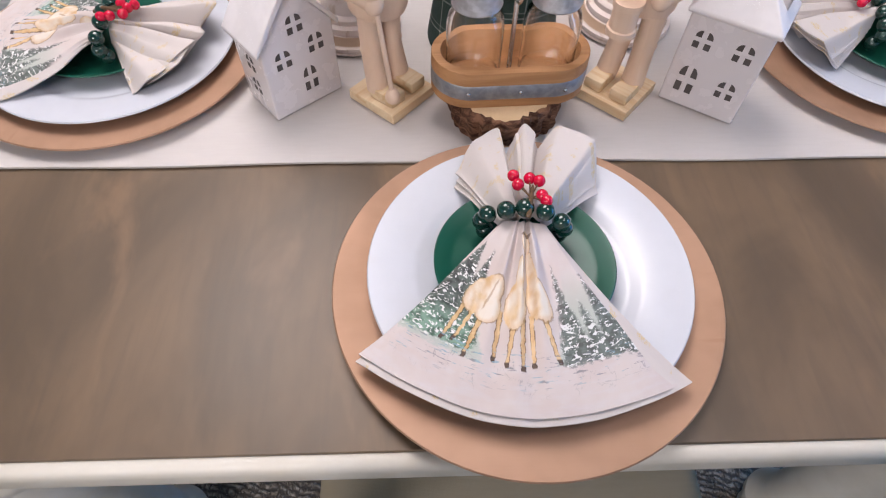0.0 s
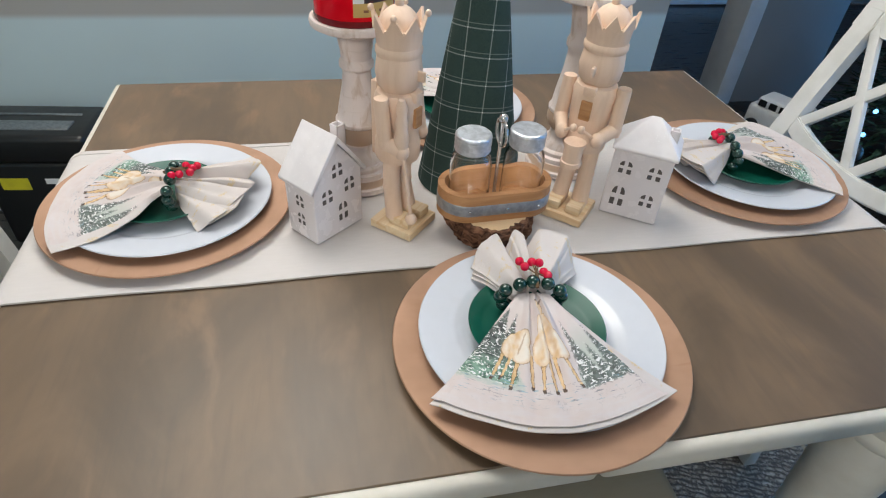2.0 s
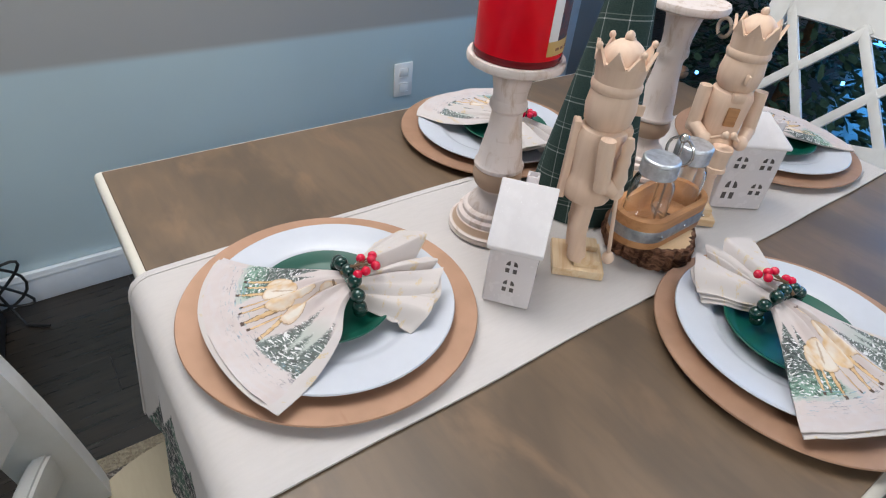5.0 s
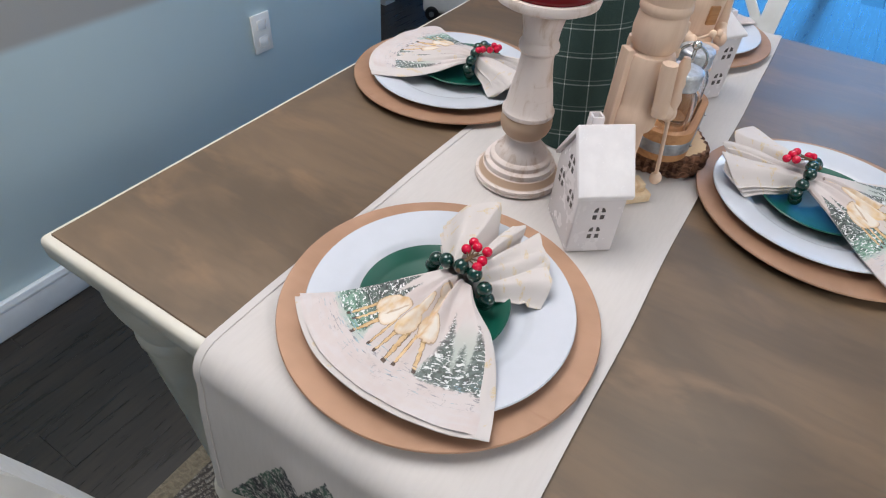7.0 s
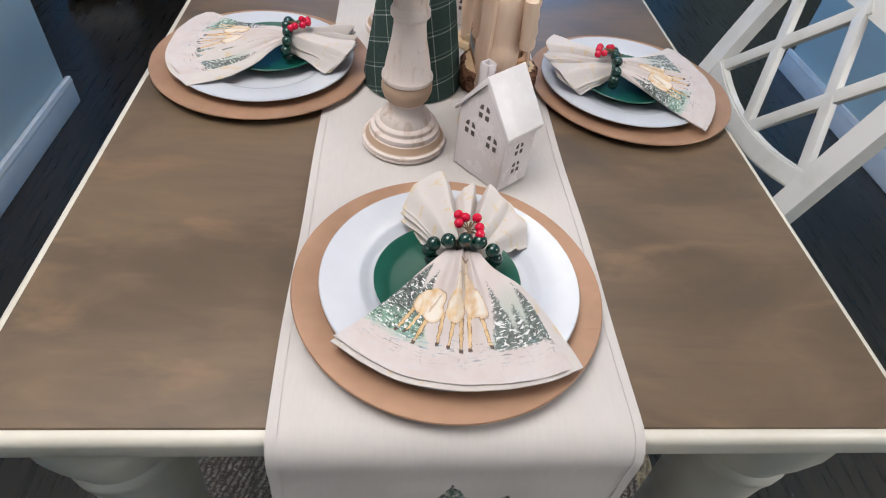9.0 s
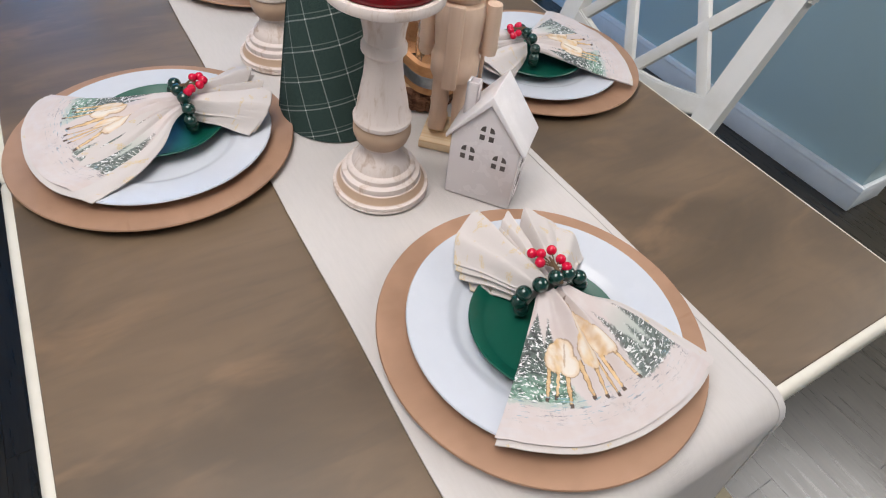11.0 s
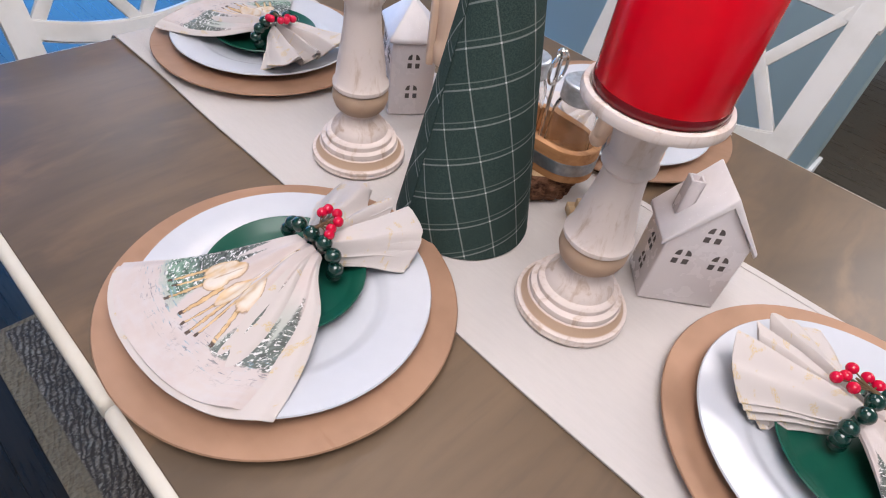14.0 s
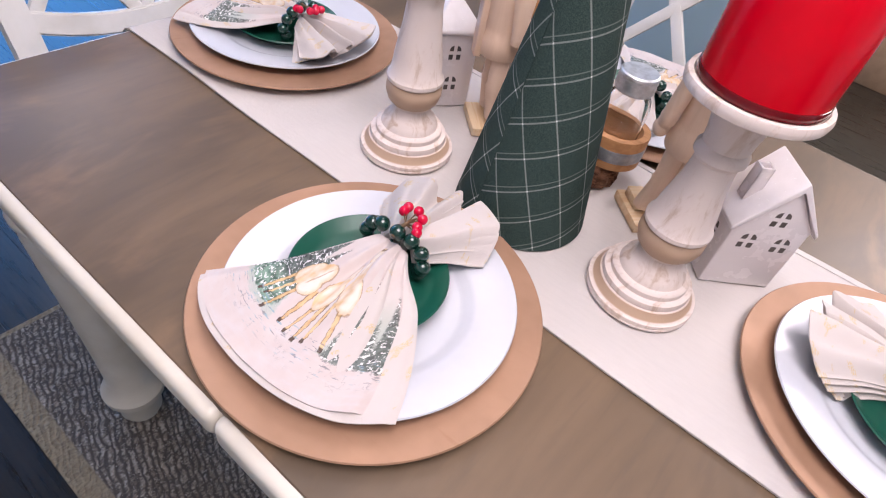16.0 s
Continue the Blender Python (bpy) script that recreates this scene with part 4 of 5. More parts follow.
def jar_candle(x, y, z, turn):
    t = thing("jar_candle", pose(x, y, z, 0, 0, turn), "large red jar candle with a picture label, standing on its holder", "candle")
    part("glass_jar", lathe(B(), [(0, 0.0), (0.046, 0.0), (0.0500, 0.004), (0.0510, 0.010), (0.0510, 0.110), (0.047, 0.121), (0.0405, 0.126), (0.0405, 0.138), (0.038, 0.138), (0.038, 0.126), (0.043, 0.121), (0.0490, 0.110), (0.0490, 0.012), (0.045, 0.006), (0, 0.006)], 64, closed=False), M["wax"], t, "deep red glass full of wax")

    def wrap(a0, a1, z0, z1, r, mat, name, label=""):
        bm = B()
        n = 20
        lo = [bm.verts.new((r * math.cos(a0 + (a1 - a0) * k / n), r * math.sin(a0 + (a1 - a0) * k / n), z0)) for k in range(n + 1)]
        hi = [bm.verts.new((v.co.x, v.co.y, z1)) for v in lo]
        li = [bm.verts.new((v.co.x * 0.985, v.co.y * 0.985, v.co.z)) for v in lo]
        hj = [bm.verts.new((v.co.x * 0.985, v.co.y * 0.985, v.co.z)) for v in hi]
        for k in range(n):
            bm.faces.new((lo[k], lo[k + 1], hi[k + 1], hi[k]))
            bm.faces.new((lo[k], li[k], li[k + 1], lo[k + 1]))
            bm.faces.new((hi[k], hi[k + 1], hj[k + 1], hj[k]))
        for q in (0, n):
            bm.faces.new((lo[q], hi[q], hj[q], li[q]))
        part(name, bm, M[mat], t, label)
    part("jar_foot", lathe(B(), [(0.047, -0.0002), (0.0512, 0.002), (0.0520, 0.006), (0.0515, 0.0095), (0.0505, 0.0098)], 64, closed=False), M["darkglass"], t, "thick dark glass foot")
    wrap(-0.62, 0.62, 0.030, 0.098, 0.0513, "navy", "picture_label", "dark picture label of fruit")
    wrap(-0.62, -0.36, 0.030, 0.098, 0.0516, "white", "label_stripe")
    wrap(-0.62, 0.62, 0.015, 0.031, 0.0517, "gold", "name_label", "gold strip with script")
    for a in (-0.38, -0.2, 0.02, 0.2):
        wrap(a, a + 0.12, 0.0205, 0.0235, 0.0520, "ink", "script_bar")


top_a = candle_stick(0.4225, 0.0505, 1.24, 20)
jar_candle(0.4225, 0.0505, ON + top_a + 0.0004, -60)
top_b = candle_stick(0.7497, 0.061, 1.55, 75)


def plaid_cone():
    H, R, r1 = 0.44, 0.0765, 0.006
    slope = math.hypot(H, R)

    def f(u, v):
        a = 2 * math.pi * u * 1.06 + 0.92
        r = R + (r1 - R) * v + 0.0012 * u * 1.06
        return Vector((r * math.cos(a), r * math.sin(a), H * v + 0.0015))

    nu, nv = 80, 30
    t = thing("cone_tree", pose(0.588, 0.038, ON - 0.001), "dark green plaid cloth cone tree with a lapped seam", "ornament")

    def rolled(i0, i1, off):
        bm = B()
        lay = bm.loops.layers.uv.new("UVMap")
        plain = (0.012, 0.012)
        cols = range(i0, i1 + 1)
        n = len(cols) - 1
        out = lambda p: p + Vector((p.x, p.y, 0)).normalized() * off
        g = [[bm.verts.new(out(f(i / nu, j / nv))) for i in cols] for j in range(nv + 1)]
        inn = [[bm.verts.new(v.co - Vector((v.co.x, v.co.y, 0)).normalized() * 0.001) for v in row] for row in g]
        for j in range(nv):
            for i in range(n):
                fc = bm.faces.new((g[j][i], g[j][i + 1], g[j + 1][i + 1], g[j + 1][i]))
                for l, (p, q) in zip(fc.loops, ((i, j), (i + 1, j), (i + 1, j + 1), (i, j + 1))):
                    # the flat cut of the cone, so that the checks lean as on a rolled cloth
                    rad = slope * (1 - q / nv * (1 - r1 / R))
                    ang = ((p + i0) / nu * 1.06 - 0.53) * 2 * math.pi * R / slope
                    l[lay].uv = (rad * math.sin(ang) + 1.0, rad * math.cos(ang) + 1.0)
                bm.faces.new((inn[j][i], inn[j + 1][i], inn[j + 1][i + 1], inn[j][i + 1]))
            for q in (0, n):
                bm.faces.new((g[j][q], g[j + 1][q], inn[j + 1][q], inn[j][q]))
        for q in (0, nv):
            for i in range(n):
                bm.faces.new((g[q][i], g[q][i + 1], inn[q][i + 1], inn[q][i]))
        for fc in bm.faces:
            for l in fc.loops:
                if l[lay].uv.length < 0.01:
                    l[lay].uv = plain
        return bm

    part("cloth", rolled(0, 76, 0.0), M["plaid"], t)
    part("lap_seam", rolled(76, nu, 0.0001), M["plaid"], t, "lapped cloth edge")


plaid_cone()


def nutcracker(x, y, turn, drum):
    """A bare wooden toy soldier, one plain mesh, facing -y before it is turned."""
    bm = B()
    T = Matrix.Translation
    slab(bm, (0.065, 0.065, 0.012), T((0, 0, 0.006)), 0.0012, 2, 1)
    for s in (-1, 1):
        slab(bm, (0.021, 0.032, 0.013), T((s * 0.0155, -0.009, 0.0185)), 0.002, 2, 1)
        lathe(bm, [(0, 0.020), (0.0120, 0.020), (0.0125, 0.060), (0.0138, 0.064), (0.0125, 0.068), (0.0135, 0.112), (0, 0.112)], 24, T((s * 0.0155, 0.004, 0)), False)
    lathe(bm, [(0, 0.104), (0.031, 0.104), (0.033, 0.108), (0.0335, 0.128), (0.0310, 0.132), (0.030, 0.140), (0.0325, 0.168), (0.0335, 0.186), (0.030, 0.194), (0.020, 0.199), (0, 0.199)], 40, T((0, 0.004, 0)), False)
    lathe(bm, [(0, 0.194), (0.0225, 0.195), (0.0300, 0.203), (0.0325, 0.219), (0.0300, 0.236), (0.0275, 0.240), (0, 0.240)], 36, T((0, 0.003, 0)), False)
    lathe(bm, [(0, 0.238), (0.0300, 0.238), (0.0318, 0.241), (0.0318, 0.246), (0.0298, 0.249), (0.0312, 0.262), (0.0330, 0.270), (0.0280, 0.270), (0, 0.268)], 36, T((0, 0.003, 0)), False)
    # crown points and cap
    for k in range(8):
        a = 2 * math.pi * k / 8 + 0.39
        c, s_ = math.cos(a), math.sin(a)
        t = Vector((-s_, c, 0))
        p = Vector((0.0322 * c, 0.003 + 0.0322 * s_, 0.268))
        q = Vector((0.0372 * c, 0.003 + 0.0372 * s_, 0.286))
        vs = [bm.verts.new(p + t * 0.0122), bm.verts.new(p - t * 0.0122), bm.verts.new(q)]
        n = Vector((c, s_, 0)) * -0.004
        ws = [bm.verts.new(v.co + n) for v in vs]
        bm.faces.new(vs), bm.faces.new(ws)
        for i in range(3):
            bm.faces.new((vs[i], vs[(i + 1) % 3], ws[(i + 1) % 3], ws[i]))
        if not drum and k % 2 == 0:
            ball(bm, q, 0.0042, 10)
    ball(bm, (0, 0.003, 0.266), 0.0275, 24, (1, 1, 0.95))
    ball(bm, (0, 0.003, 0.2945), 0.0060, 14)
    # nose, jaw lever, and a darker slab standing in for the shaded mouth recess
    slab(bm, (0.0055, 0.014, 0.013), T((0, -0.0325, 0.218)), 0.002)
    slab(bm, (0.019, 0.012, 0.012), T((0, -0.0265, 0.192)), 0.002)
    slab(bm, (0.017, 0.006, 0.026), T((0, -0.0290, 0.166)), 0.0015, 2, 2)
    slab(bm, (0.012, 0.005, 0.075), T((0, 0.036, 0.155)), 0.001)
    slab(bm, (0.020, 0.010, 0.100), T((0, 0.039, 0.150)), 0.002)
    for s in (-1, 1):
        sh = Vector((s * 0.042, 0.003, 0.190))
        el = Vector((s * 0.043, -0.004, 0.142))
        rod(bm, [sh + Vector((0, 0, 0.006)), sh, el, el - Vector((0, 0, 0.008))], [0.0098, 0.0105, 0.0105, 0.010], 18)
        if drum:
            hand = Vector((s * 0.028, -0.032, 0.132))
            rod(bm, [el, hand], [0.0105, 0.0090], 16)
            ball(bm, hand, 0.0105, 14), ball(bm, el, 0.0112, 14)
            tip = Vector((s * 0.006, -0.050, 0.148))
            rod(bm, [hand, tip], 0.0022, 8)
            ball(bm, tip, 0.0056, 12)
        else:
            hand = Vector((-0.034, -0.026, 0.131)) if s < 0 else Vector((s * 0.044, -0.008, 0.126))
            ball(bm, el, 0.0112, 14)
            rod(bm, [el, hand], [0.0105, 0.009], 16)
            ball(bm, hand, 0.0108, 14)
    if drum:
        lathe(bm, [(0, 0), (0.0165, 0), (0.0165, 0.006), (0.0145, 0.007), (0.0145, 0.027), (0.0165, 0.028), (0.0165, 0.034), (0, 0.034)], 28, T((0, -0.045, 0.094)), False)
    else:
        rod(bm, [(-0.034, -0.044, 0.036), (-0.034, -0.029, 0.126)], 0.0028, 10)
        ball(bm, (-0.034, -0.044, 0.0365), 0.0088, 14)
        lathe(bm, [(0, 0.130), (0.0085, 0.134), (0.0112, 0.149), (0.0078, 0.161), (0.0088, 0.169), (0.0065, 0.177), (0.0082, 0.187), (0.0045, 0.198), (0, 0.199)], 18, T((-0.034, -0.025, 0.0)), False)
    for v in bm.verts:
        if v.co.z > 0.0255:
            v.co.x, v.co.y = v.co.x * 0.87, v.co.y * 0.87 + 0.007
    ob = finish("nutcracker", bm, [M["pale"], M["pine"], M["acacia"]], m=pose(x, y, ON, 0, 0, turn))
    tagged(ob, "unpainted wooden nutcracker with " + ("a drum and two sticks" if drum else "a staff and a crown"), "nutcracker", "nutcrackers")


nutcracker(0.4710, -0.0725, 48, False)
nutcracker(0.7140, -0.0710, -42, True)

# log slice and the caddy on it
bm = B()
rnd = random.Random(5)
ring_r = [0.0595 * (1 + 0.05 * math.sin(3 * a + 1) + 0.03 * math.sin(7 * a) + rnd.uniform(-0.02, 0.02)) for a in (2 * math.pi * k / 72 for k in range(72))]
levels = [(0.0, 0.94), (0.004, 1.0), (0.012, 1.03), (0.020, 1.0), (0.028, 1.02), (0.034, 0.97)]
rows_ = [[bm.verts.new((ring_r[k] * s * (1 + 0.03 * math.sin(9 * k + 40 * z)) * math.cos(2 * math.pi * k / 72), ring_r[k] * s * (1 + 0.03 * math.sin(9 * k + 40 * z)) * math.sin(2 * math.pi * k / 72), z)) for k in range(72)] for z, s in levels]
for a, b in zip(rows_, rows_[1:]):
    for k in range(72):
        bm.faces.new((a[k], a[(k + 1) % 72], b[(k + 1) % 72], b[k]))
inner = [bm.verts.new((v.co.x * 0.93, v.co.y * 0.93, 0.035)) for v in rows_[-1]]
for k in range(72):
    bm.faces.new((rows_[-1][k], rows_[-1][(k + 1) % 72], inner[(k + 1) % 72], inner[k]))
bm.faces.new(inner).material_index = 1
bm.faces.new(rows_[0])
tagged(finish("log_slice", bm, [M["bark"], M["cut"]], m=pose(0.589, -0.0945, ON)), "round slice of log with rough brown bark", "log slice")


def stadium(lx, ly, n=16):
    """An oval of straight sides and round ends, lx by ly."""
    r = ly / 2
    c = lx / 2 - r
    return [(c + r * math.cos(a), r * math.sin(a)) for a in (-math.pi / 2 + math.pi * k / n for k in range(n + 1))] + \
           [(-c + r * math.cos(a), r * math.sin(a)) for a in (math.pi / 2 + math.pi * k / n for k in range(n + 1))]


def oval_tube(bm, lx, ly, th, z0, z1):
    o, i = stadium(lx, ly), stadium(lx - 2 * th, ly - 2 * th)
    n = len(o)
    V = [[bm.verts.new((x, y, z)) for x, y in p] for p, z in ((o, z0), (o, z1 - 0.001), ([(x * 0.993, y * 0.985) for x, y in o], z1), (i, z1), (i, z0))]
    for a, b in zip(V, V[1:] + V[:1]):
        for k in range(n):
            bm.faces.new((a[k], a[(k + 1) % n], b[(k + 1) % n], b[k]))
    return bm


def caddy():
    z = ON + 0.0355
    t = thing("shaker_caddy", pose(0.591, -0.0925, z, 0, 0, 3), "oval wooden shaker caddy with a galvanised band on a log slice", "caddy")
    part("tray_wall", oval_tube(B(), 0.156, 0.076, 0.009, 0.0, 0.040), M["acacia"], t)
    bm = B()
    bm.faces.new([bm.verts.new((x, y, 0.001)) for x, y in stadium(0.150, 0.070)])
    bm.faces.new([bm.verts.new((x, y, 0.006)) for x, y in stadium(0.150, 0.070)])
    part("tray_base", bm, M["acacia"], t)
    part("metal_band", oval_tube(B(), 0.1572, 0.0772, 0.002, 0.010, 0.026), M["band"], t, "dull galvanised metal band")
    for x in (-0.045, 0.006, 0.05):
        part("rivet", ball(B(), (x, -0.0388, 0.018), 0.0021, 10), M["chrome"], t)
    bm = B()
    rod(bm, [(0, 0, 0.006), (0, 0, 0.126)], 0.0024, 12)
    part("handle_post", bm, M["chrome"], t)
    bm = B()
    rod(bm, [(0, 0.0185 * math.sin(a), 0.110 - 0.0185 * math.cos(a)) for a in (2 * math.pi * k / 28 for k in range(29))], 0.0019, 10)
    part("ring_handle", bm, M["chrome"], t, "steel ring handle")
    part("finial", ball(B(), (0, 0, 0.1285), 0.0062, 14), M["chrome"], t)
    for s in (-1, 1):
        jar_z = z + 0.007
        j = thing("shaker_jar", pose(0.591 + s * 0.0365, -0.0925 + s * 0.002, jar_z, 0, 0, 20 * s), "clear glass shaker jar with zinc lid in the caddy", "jar", "shaker jars")
        prof = [(0, 0), (0.024, 0), (0.0265, 0.003), (0.0272, 0.008), (0.0272, 0.052), (0.0250, 0.060), (0.0205, 0.066), (0.0205, 0.076), (0.0186, 0.076), (0.0186, 0.067), (0.0232, 0.059), (0.0252, 0.051), (0.0252, 0.009), (0.022, 0.005), (0, 0.005)]
        prof = [(r, q * 1.2) for r, q in prof]
        g = part("glass_body", lathe(B(), prof, 40, closed=False), M["glass"], j)
        g.visible_shadow = False
        bm = lathe(B(), [(0, 0.090), (0.0208, 0.090), (0.0228, 0.0885), (0.0236, 0.086), (0.0228, 0.084), (0.0236, 0.081), (0.0228, 0.078), (0.0236, 0.075), (0.0228, 0.072), (0.0236, 0.069), (0.0226, 0.067), (0.0208, 0.067), (0.0208, 0.086), (0, 0.087)], 48, closed=False)
        bmesh.ops.translate(bm, verts=bm.verts[:], vec=(0, 0, 0.0150))
        part("lid", bm, M["zinc"], j, "grey zinc screw lid")


caddy()

# ---- chairs ----


def strip(bm, pts, a, b, bevel=0.004):
    """One bent bar through points, with half sides a and b."""
    a, b = Vector(a), Vector(b)
    loop = [[bm.verts.new(p + i * a + j * b) for i, j in ((-1, -1), (1, -1), (1, 1), (-1, 1))] for p in pts]
    long_edges = []
    for p, q in zip(loop, loop[1:]):
        for k in range(4):
            bm.faces.new((p[k], p[(k + 1) % 4], q[(k + 1) % 4], q[k]))
            long_edges.append(bm.edges.get((p[k], q[k])))
    bm.faces.new(loop[0]), bm.faces.new(loop[-1])
    bmesh.ops.bevel(bm, geom=long_edges, offset=bevel, segments=2, affect="EDGES")
    return bm



def dining_chair(m, words):
    """Double-cross back, faces +y before it is turned; the origin is below the foot of the back."""
    t = thing("dining_chair", m, "white double-cross-back dining chair " + words, "chair", "chairs round the table")
    W = 0.42
    lean = lambda z: -0.30 * max(0.0, z - 0.45) - 0.12 * max(0.0, z - 0.45) ** 2
    P = lambda x, z: Vector((x, lean(z), z))
    for s in (-1, 1):
        bm = strip(B(), [P(s * (W / 2 - 0.02), 0.44 + 0.50 * k / 12) for k in range(13)], (0.021, 0, 0), (0, 0.013, 0))
        part("back_post", bm, M["chairpaint"], t)
        bm = B()
        bar(bm, (s * (W / 2 - 0.02), -0.03, 0.0), (s * (W / 2 - 0.02), 0.0, 0.44), 0.036, 0.030, 0.003)
        part("leg", bm, M["chairpaint"], t)
        bm = B()
        bar(bm, (s * (W / 2 - 0.03), 0.385, 0.0), (s * (W / 2 - 0.03), 0.375, 0.44), 0.036, 0.036, 0.003)
        part("leg", bm, M["chairpaint"], t)
    xs = [-1 + 2 * k / 16 for k in range(17)]
    bm = strip(B(), [P(q * (W / 2 + 0.005), 0.928) + Vector((0, -0.012 * (1 - q * q), 0.003 * (1 - q * q))) for q in xs], (0, 0.0115, 0.004), (0, -0.012, 0.033), 0.005)
    part("top_rail", bm, M["chairpaint"], t, "broad white top rail")
    bm = strip(B(), [P(q * (W / 2 - 0.032), 0.710 - 0.030 * (1 - q * q)) for q in xs], (0, 0.0105, 0.003), (0, -0.005, 0.017), 0.003)
    part("lower_rail", bm, M["chairpaint"], t, "curved lower rail")
    lo, hi, ix = 0.695, 0.915, W / 2 - 0.04
    for a, b in (((-ix, lo + 0.012), (0.01, hi)), ((-ix, hi), (0.0, lo - 0.01)), ((0.0, lo - 0.01), (ix, hi)), ((-0.01, hi), (ix, lo + 0.012))):
        bm = B()
        bar(bm, P(*a), P(*b), 0.021, 0.013, 0.002, (0, 1, 0.2))
        part("cross_bar", bm, M["chairpaint"], t)
    bm = B()
    slab(bm, (W, 0.40, 0.045), Matrix.Translation((0, 0.20, 0.425)), 0.006)
    part("seat_frame", bm, M["chairpaint"], t)
    bm = B()
    slab(bm, (W + 0.02, 0.41, 0.045), Matrix.Translation((0, 0.215, 0.468)), 0.02, 4)
    part("seat", bm, M["seat"], t, "beige upholstered seat")
    return t


def ladder_chair(m):
    """A ladder-back chair, faces +y before it is turned."""
    t = thing("dining_chair", m, "white ladder-back dining chair with a rounded beige seat", "chair", "chairs round the table")
    W = 0.36
    P = lambda x, z: Vector((x, -0.004 - 0.08 * max(0.0, z - 0.45) - 0.19 * max(0.0, z - 0.45) ** 2, z))
    for s in (-1, 1):
        bm = B()
        zs = [0.40 + 0.50 * k / 12 for k in range(13)]
        loop = []
        for z in zs:
            c = P(s * (W / 2 - 0.018), z)
            loop.append([bm.verts.new(c + Vector((dx * 0.017, dy * 0.032, 0))) for dx, dy in ((-1, -1), (1, -1), (1, 1), (-1, 1))])
        for a, b in zip(loop, loop[1:]):
            for k in range(4):
                bm.faces.new((a[k], a[(k + 1) % 4], b[(k + 1) % 4], b[k]))
        bm.faces.new(loop[0]), bm.faces.new(loop[-1])
        bmesh.ops.bevel(bm, geom=[e for e in bm.edges if abs(e.verts[0].co.z - e.verts[1].co.z) > 0.01], offset=0.005, segments=2, affect="EDGES")
        part("back_post", bm, M["chairpaint"], t)
        for y0, y1 in ((-0.03, 0.0), (0.385, 0.375)):
            bm = B()
            bar(bm, (s * (W / 2 - 0.022), y0, 0.0), (s * (W / 2 - 0.022), y1, 0.44), 0.036, 0.032, 0.003)
            part("leg", bm, M["chairpaint"], t)
    for zc, h in ((0.575, 0.056), (0.675, 0.056), (0.772, 0.056), (0.862, 0.066)):
        bm = B()
        n = 14
        loop = []
        for k in range(n + 1):
            x = -W / 2 + 0.03 + (W - 0.06) * k / n
            q = 1 - (2 * x / (W - 0.06)) ** 2
            c = P(x, zc) + Vector((0, -0.045 * q, 0.004 * q))
            loop.append([bm.verts.new(c + Vector((0, dy * 0.011, dz * h / 2))) for dy, dz in ((-1, -1), (1, -1), (1, 1), (-1, 1))])
        for a, b in zip(loop, loop[1:]):
            for k in range(4):
                bm.faces.new((a[k], a[(k + 1) % 4], b[(k + 1) % 4], b[k]))
        bm.faces.new(loop[0]), bm.faces.new(loop[-1])
        bmesh.ops.bevel(bm, geom=[e for e in bm.edges if abs(e.verts[0].co.x - e.verts[1].co.x) > 0.01], offset=0.004, segments=2, affect="EDGES")
        part("slat", bm, M["chairpaint"], t, "bowed white slat")
    bm = B()
    out = [(0.205 * math.copysign(abs(math.cos(a)) ** 0.55, math.cos(a)), 0.20 + 0.205 * math.copysign(abs(math.sin(a)) ** 0.7, math.sin(a))) for a in (2 * math.pi * k / 48 for k in range(48))]
    rings = [[bm.verts.new((x * k, 0.17 + (y - 0.20) * k, z)) for x, y in out] for k, z in ((0.96, 0.435), (1.0, 0.447), (1.0, 0.462), (0.97, 0.474), (0.85, 0.481), (0.4, 0.485))]
    for a, b in zip(rings, rings[1:]):
        for k in range(48):
            bm.faces.new((a[k], a[(k + 1) % 48], b[(k + 1) % 48], b[k]))
    bm.faces.new(rings[0]), bm.faces.new(rings[-1])
    part("seat", bm, M["seat"], t, "rounded beige upholstered seat")
    bm = B()
    slab(bm, (W - 0.04, 0.36, 0.045), Matrix.Translation((0, 0.19, 0.412)), 0.006)
    part("seat_frame", bm, M["chairpaint"], t)
    return t


dining_chair(pose(0.598, -0.482, 0, 0, 0, 0), "tucked in at the long side")
ladder_chair(pose(-0.145, -0.050, 0, 0, 0, -90))
dining_chair(pose(1.275, 0.064, 0, 0, 0, 90), "by the fir tree")

# ---- round the room ----
bm = B()
slab(bm, (0.072, 0.007, 0.116), Matrix.Identity(4), 0.003)
t = thing("wall_outlet", pose(0.986, 1.1662, 0.459), "white wall outlet plate on the pale wall", "outlet")
part("cover_plate", bm, M["white"], t)
for s in (-1, 1):
    part("socket", slab(B(), (0.034, 0.004, 0.030), Matrix.Translation((0, -0.0045, s * 0.026)), 0.004), M["white"], t)

t = thing("paper_shredder", pose(-0.455, 1.03, 0, 0, 0, -6), "black paper shredder standing against the wall", "shredder")
part("bin", slab(B(), (0.31, 0.19, 0.30), Matrix.Translation((0, 0, 0.152)), 0.015, 3), M["black"], t)
part("cutter_head", slab(B(), (0.34, 0.21, 0.09), Matrix.Translation((0, 0, 0.346)), 0.018, 3), M["black"], t)
part("control_panel", slab(B(), (0.27, 0.055, 0.010), Matrix.Translation((-0.02, -0.035, 0.3905)), 0.004), M["silver"], t, "grey control panel")
part("paper_slot", slab(B(), (0.24, 0.010, 0.008), Matrix.Translation((0, 0.035, 0.3905)), 0.002), M["silver"], t)
part("warning_sticker", slab(B(), (0.08, 0.002, 0.04), Matrix.Translation((-0.07, -0.0955, 0.23)), 0.0), M["yellow"], t, "yellow sticker")
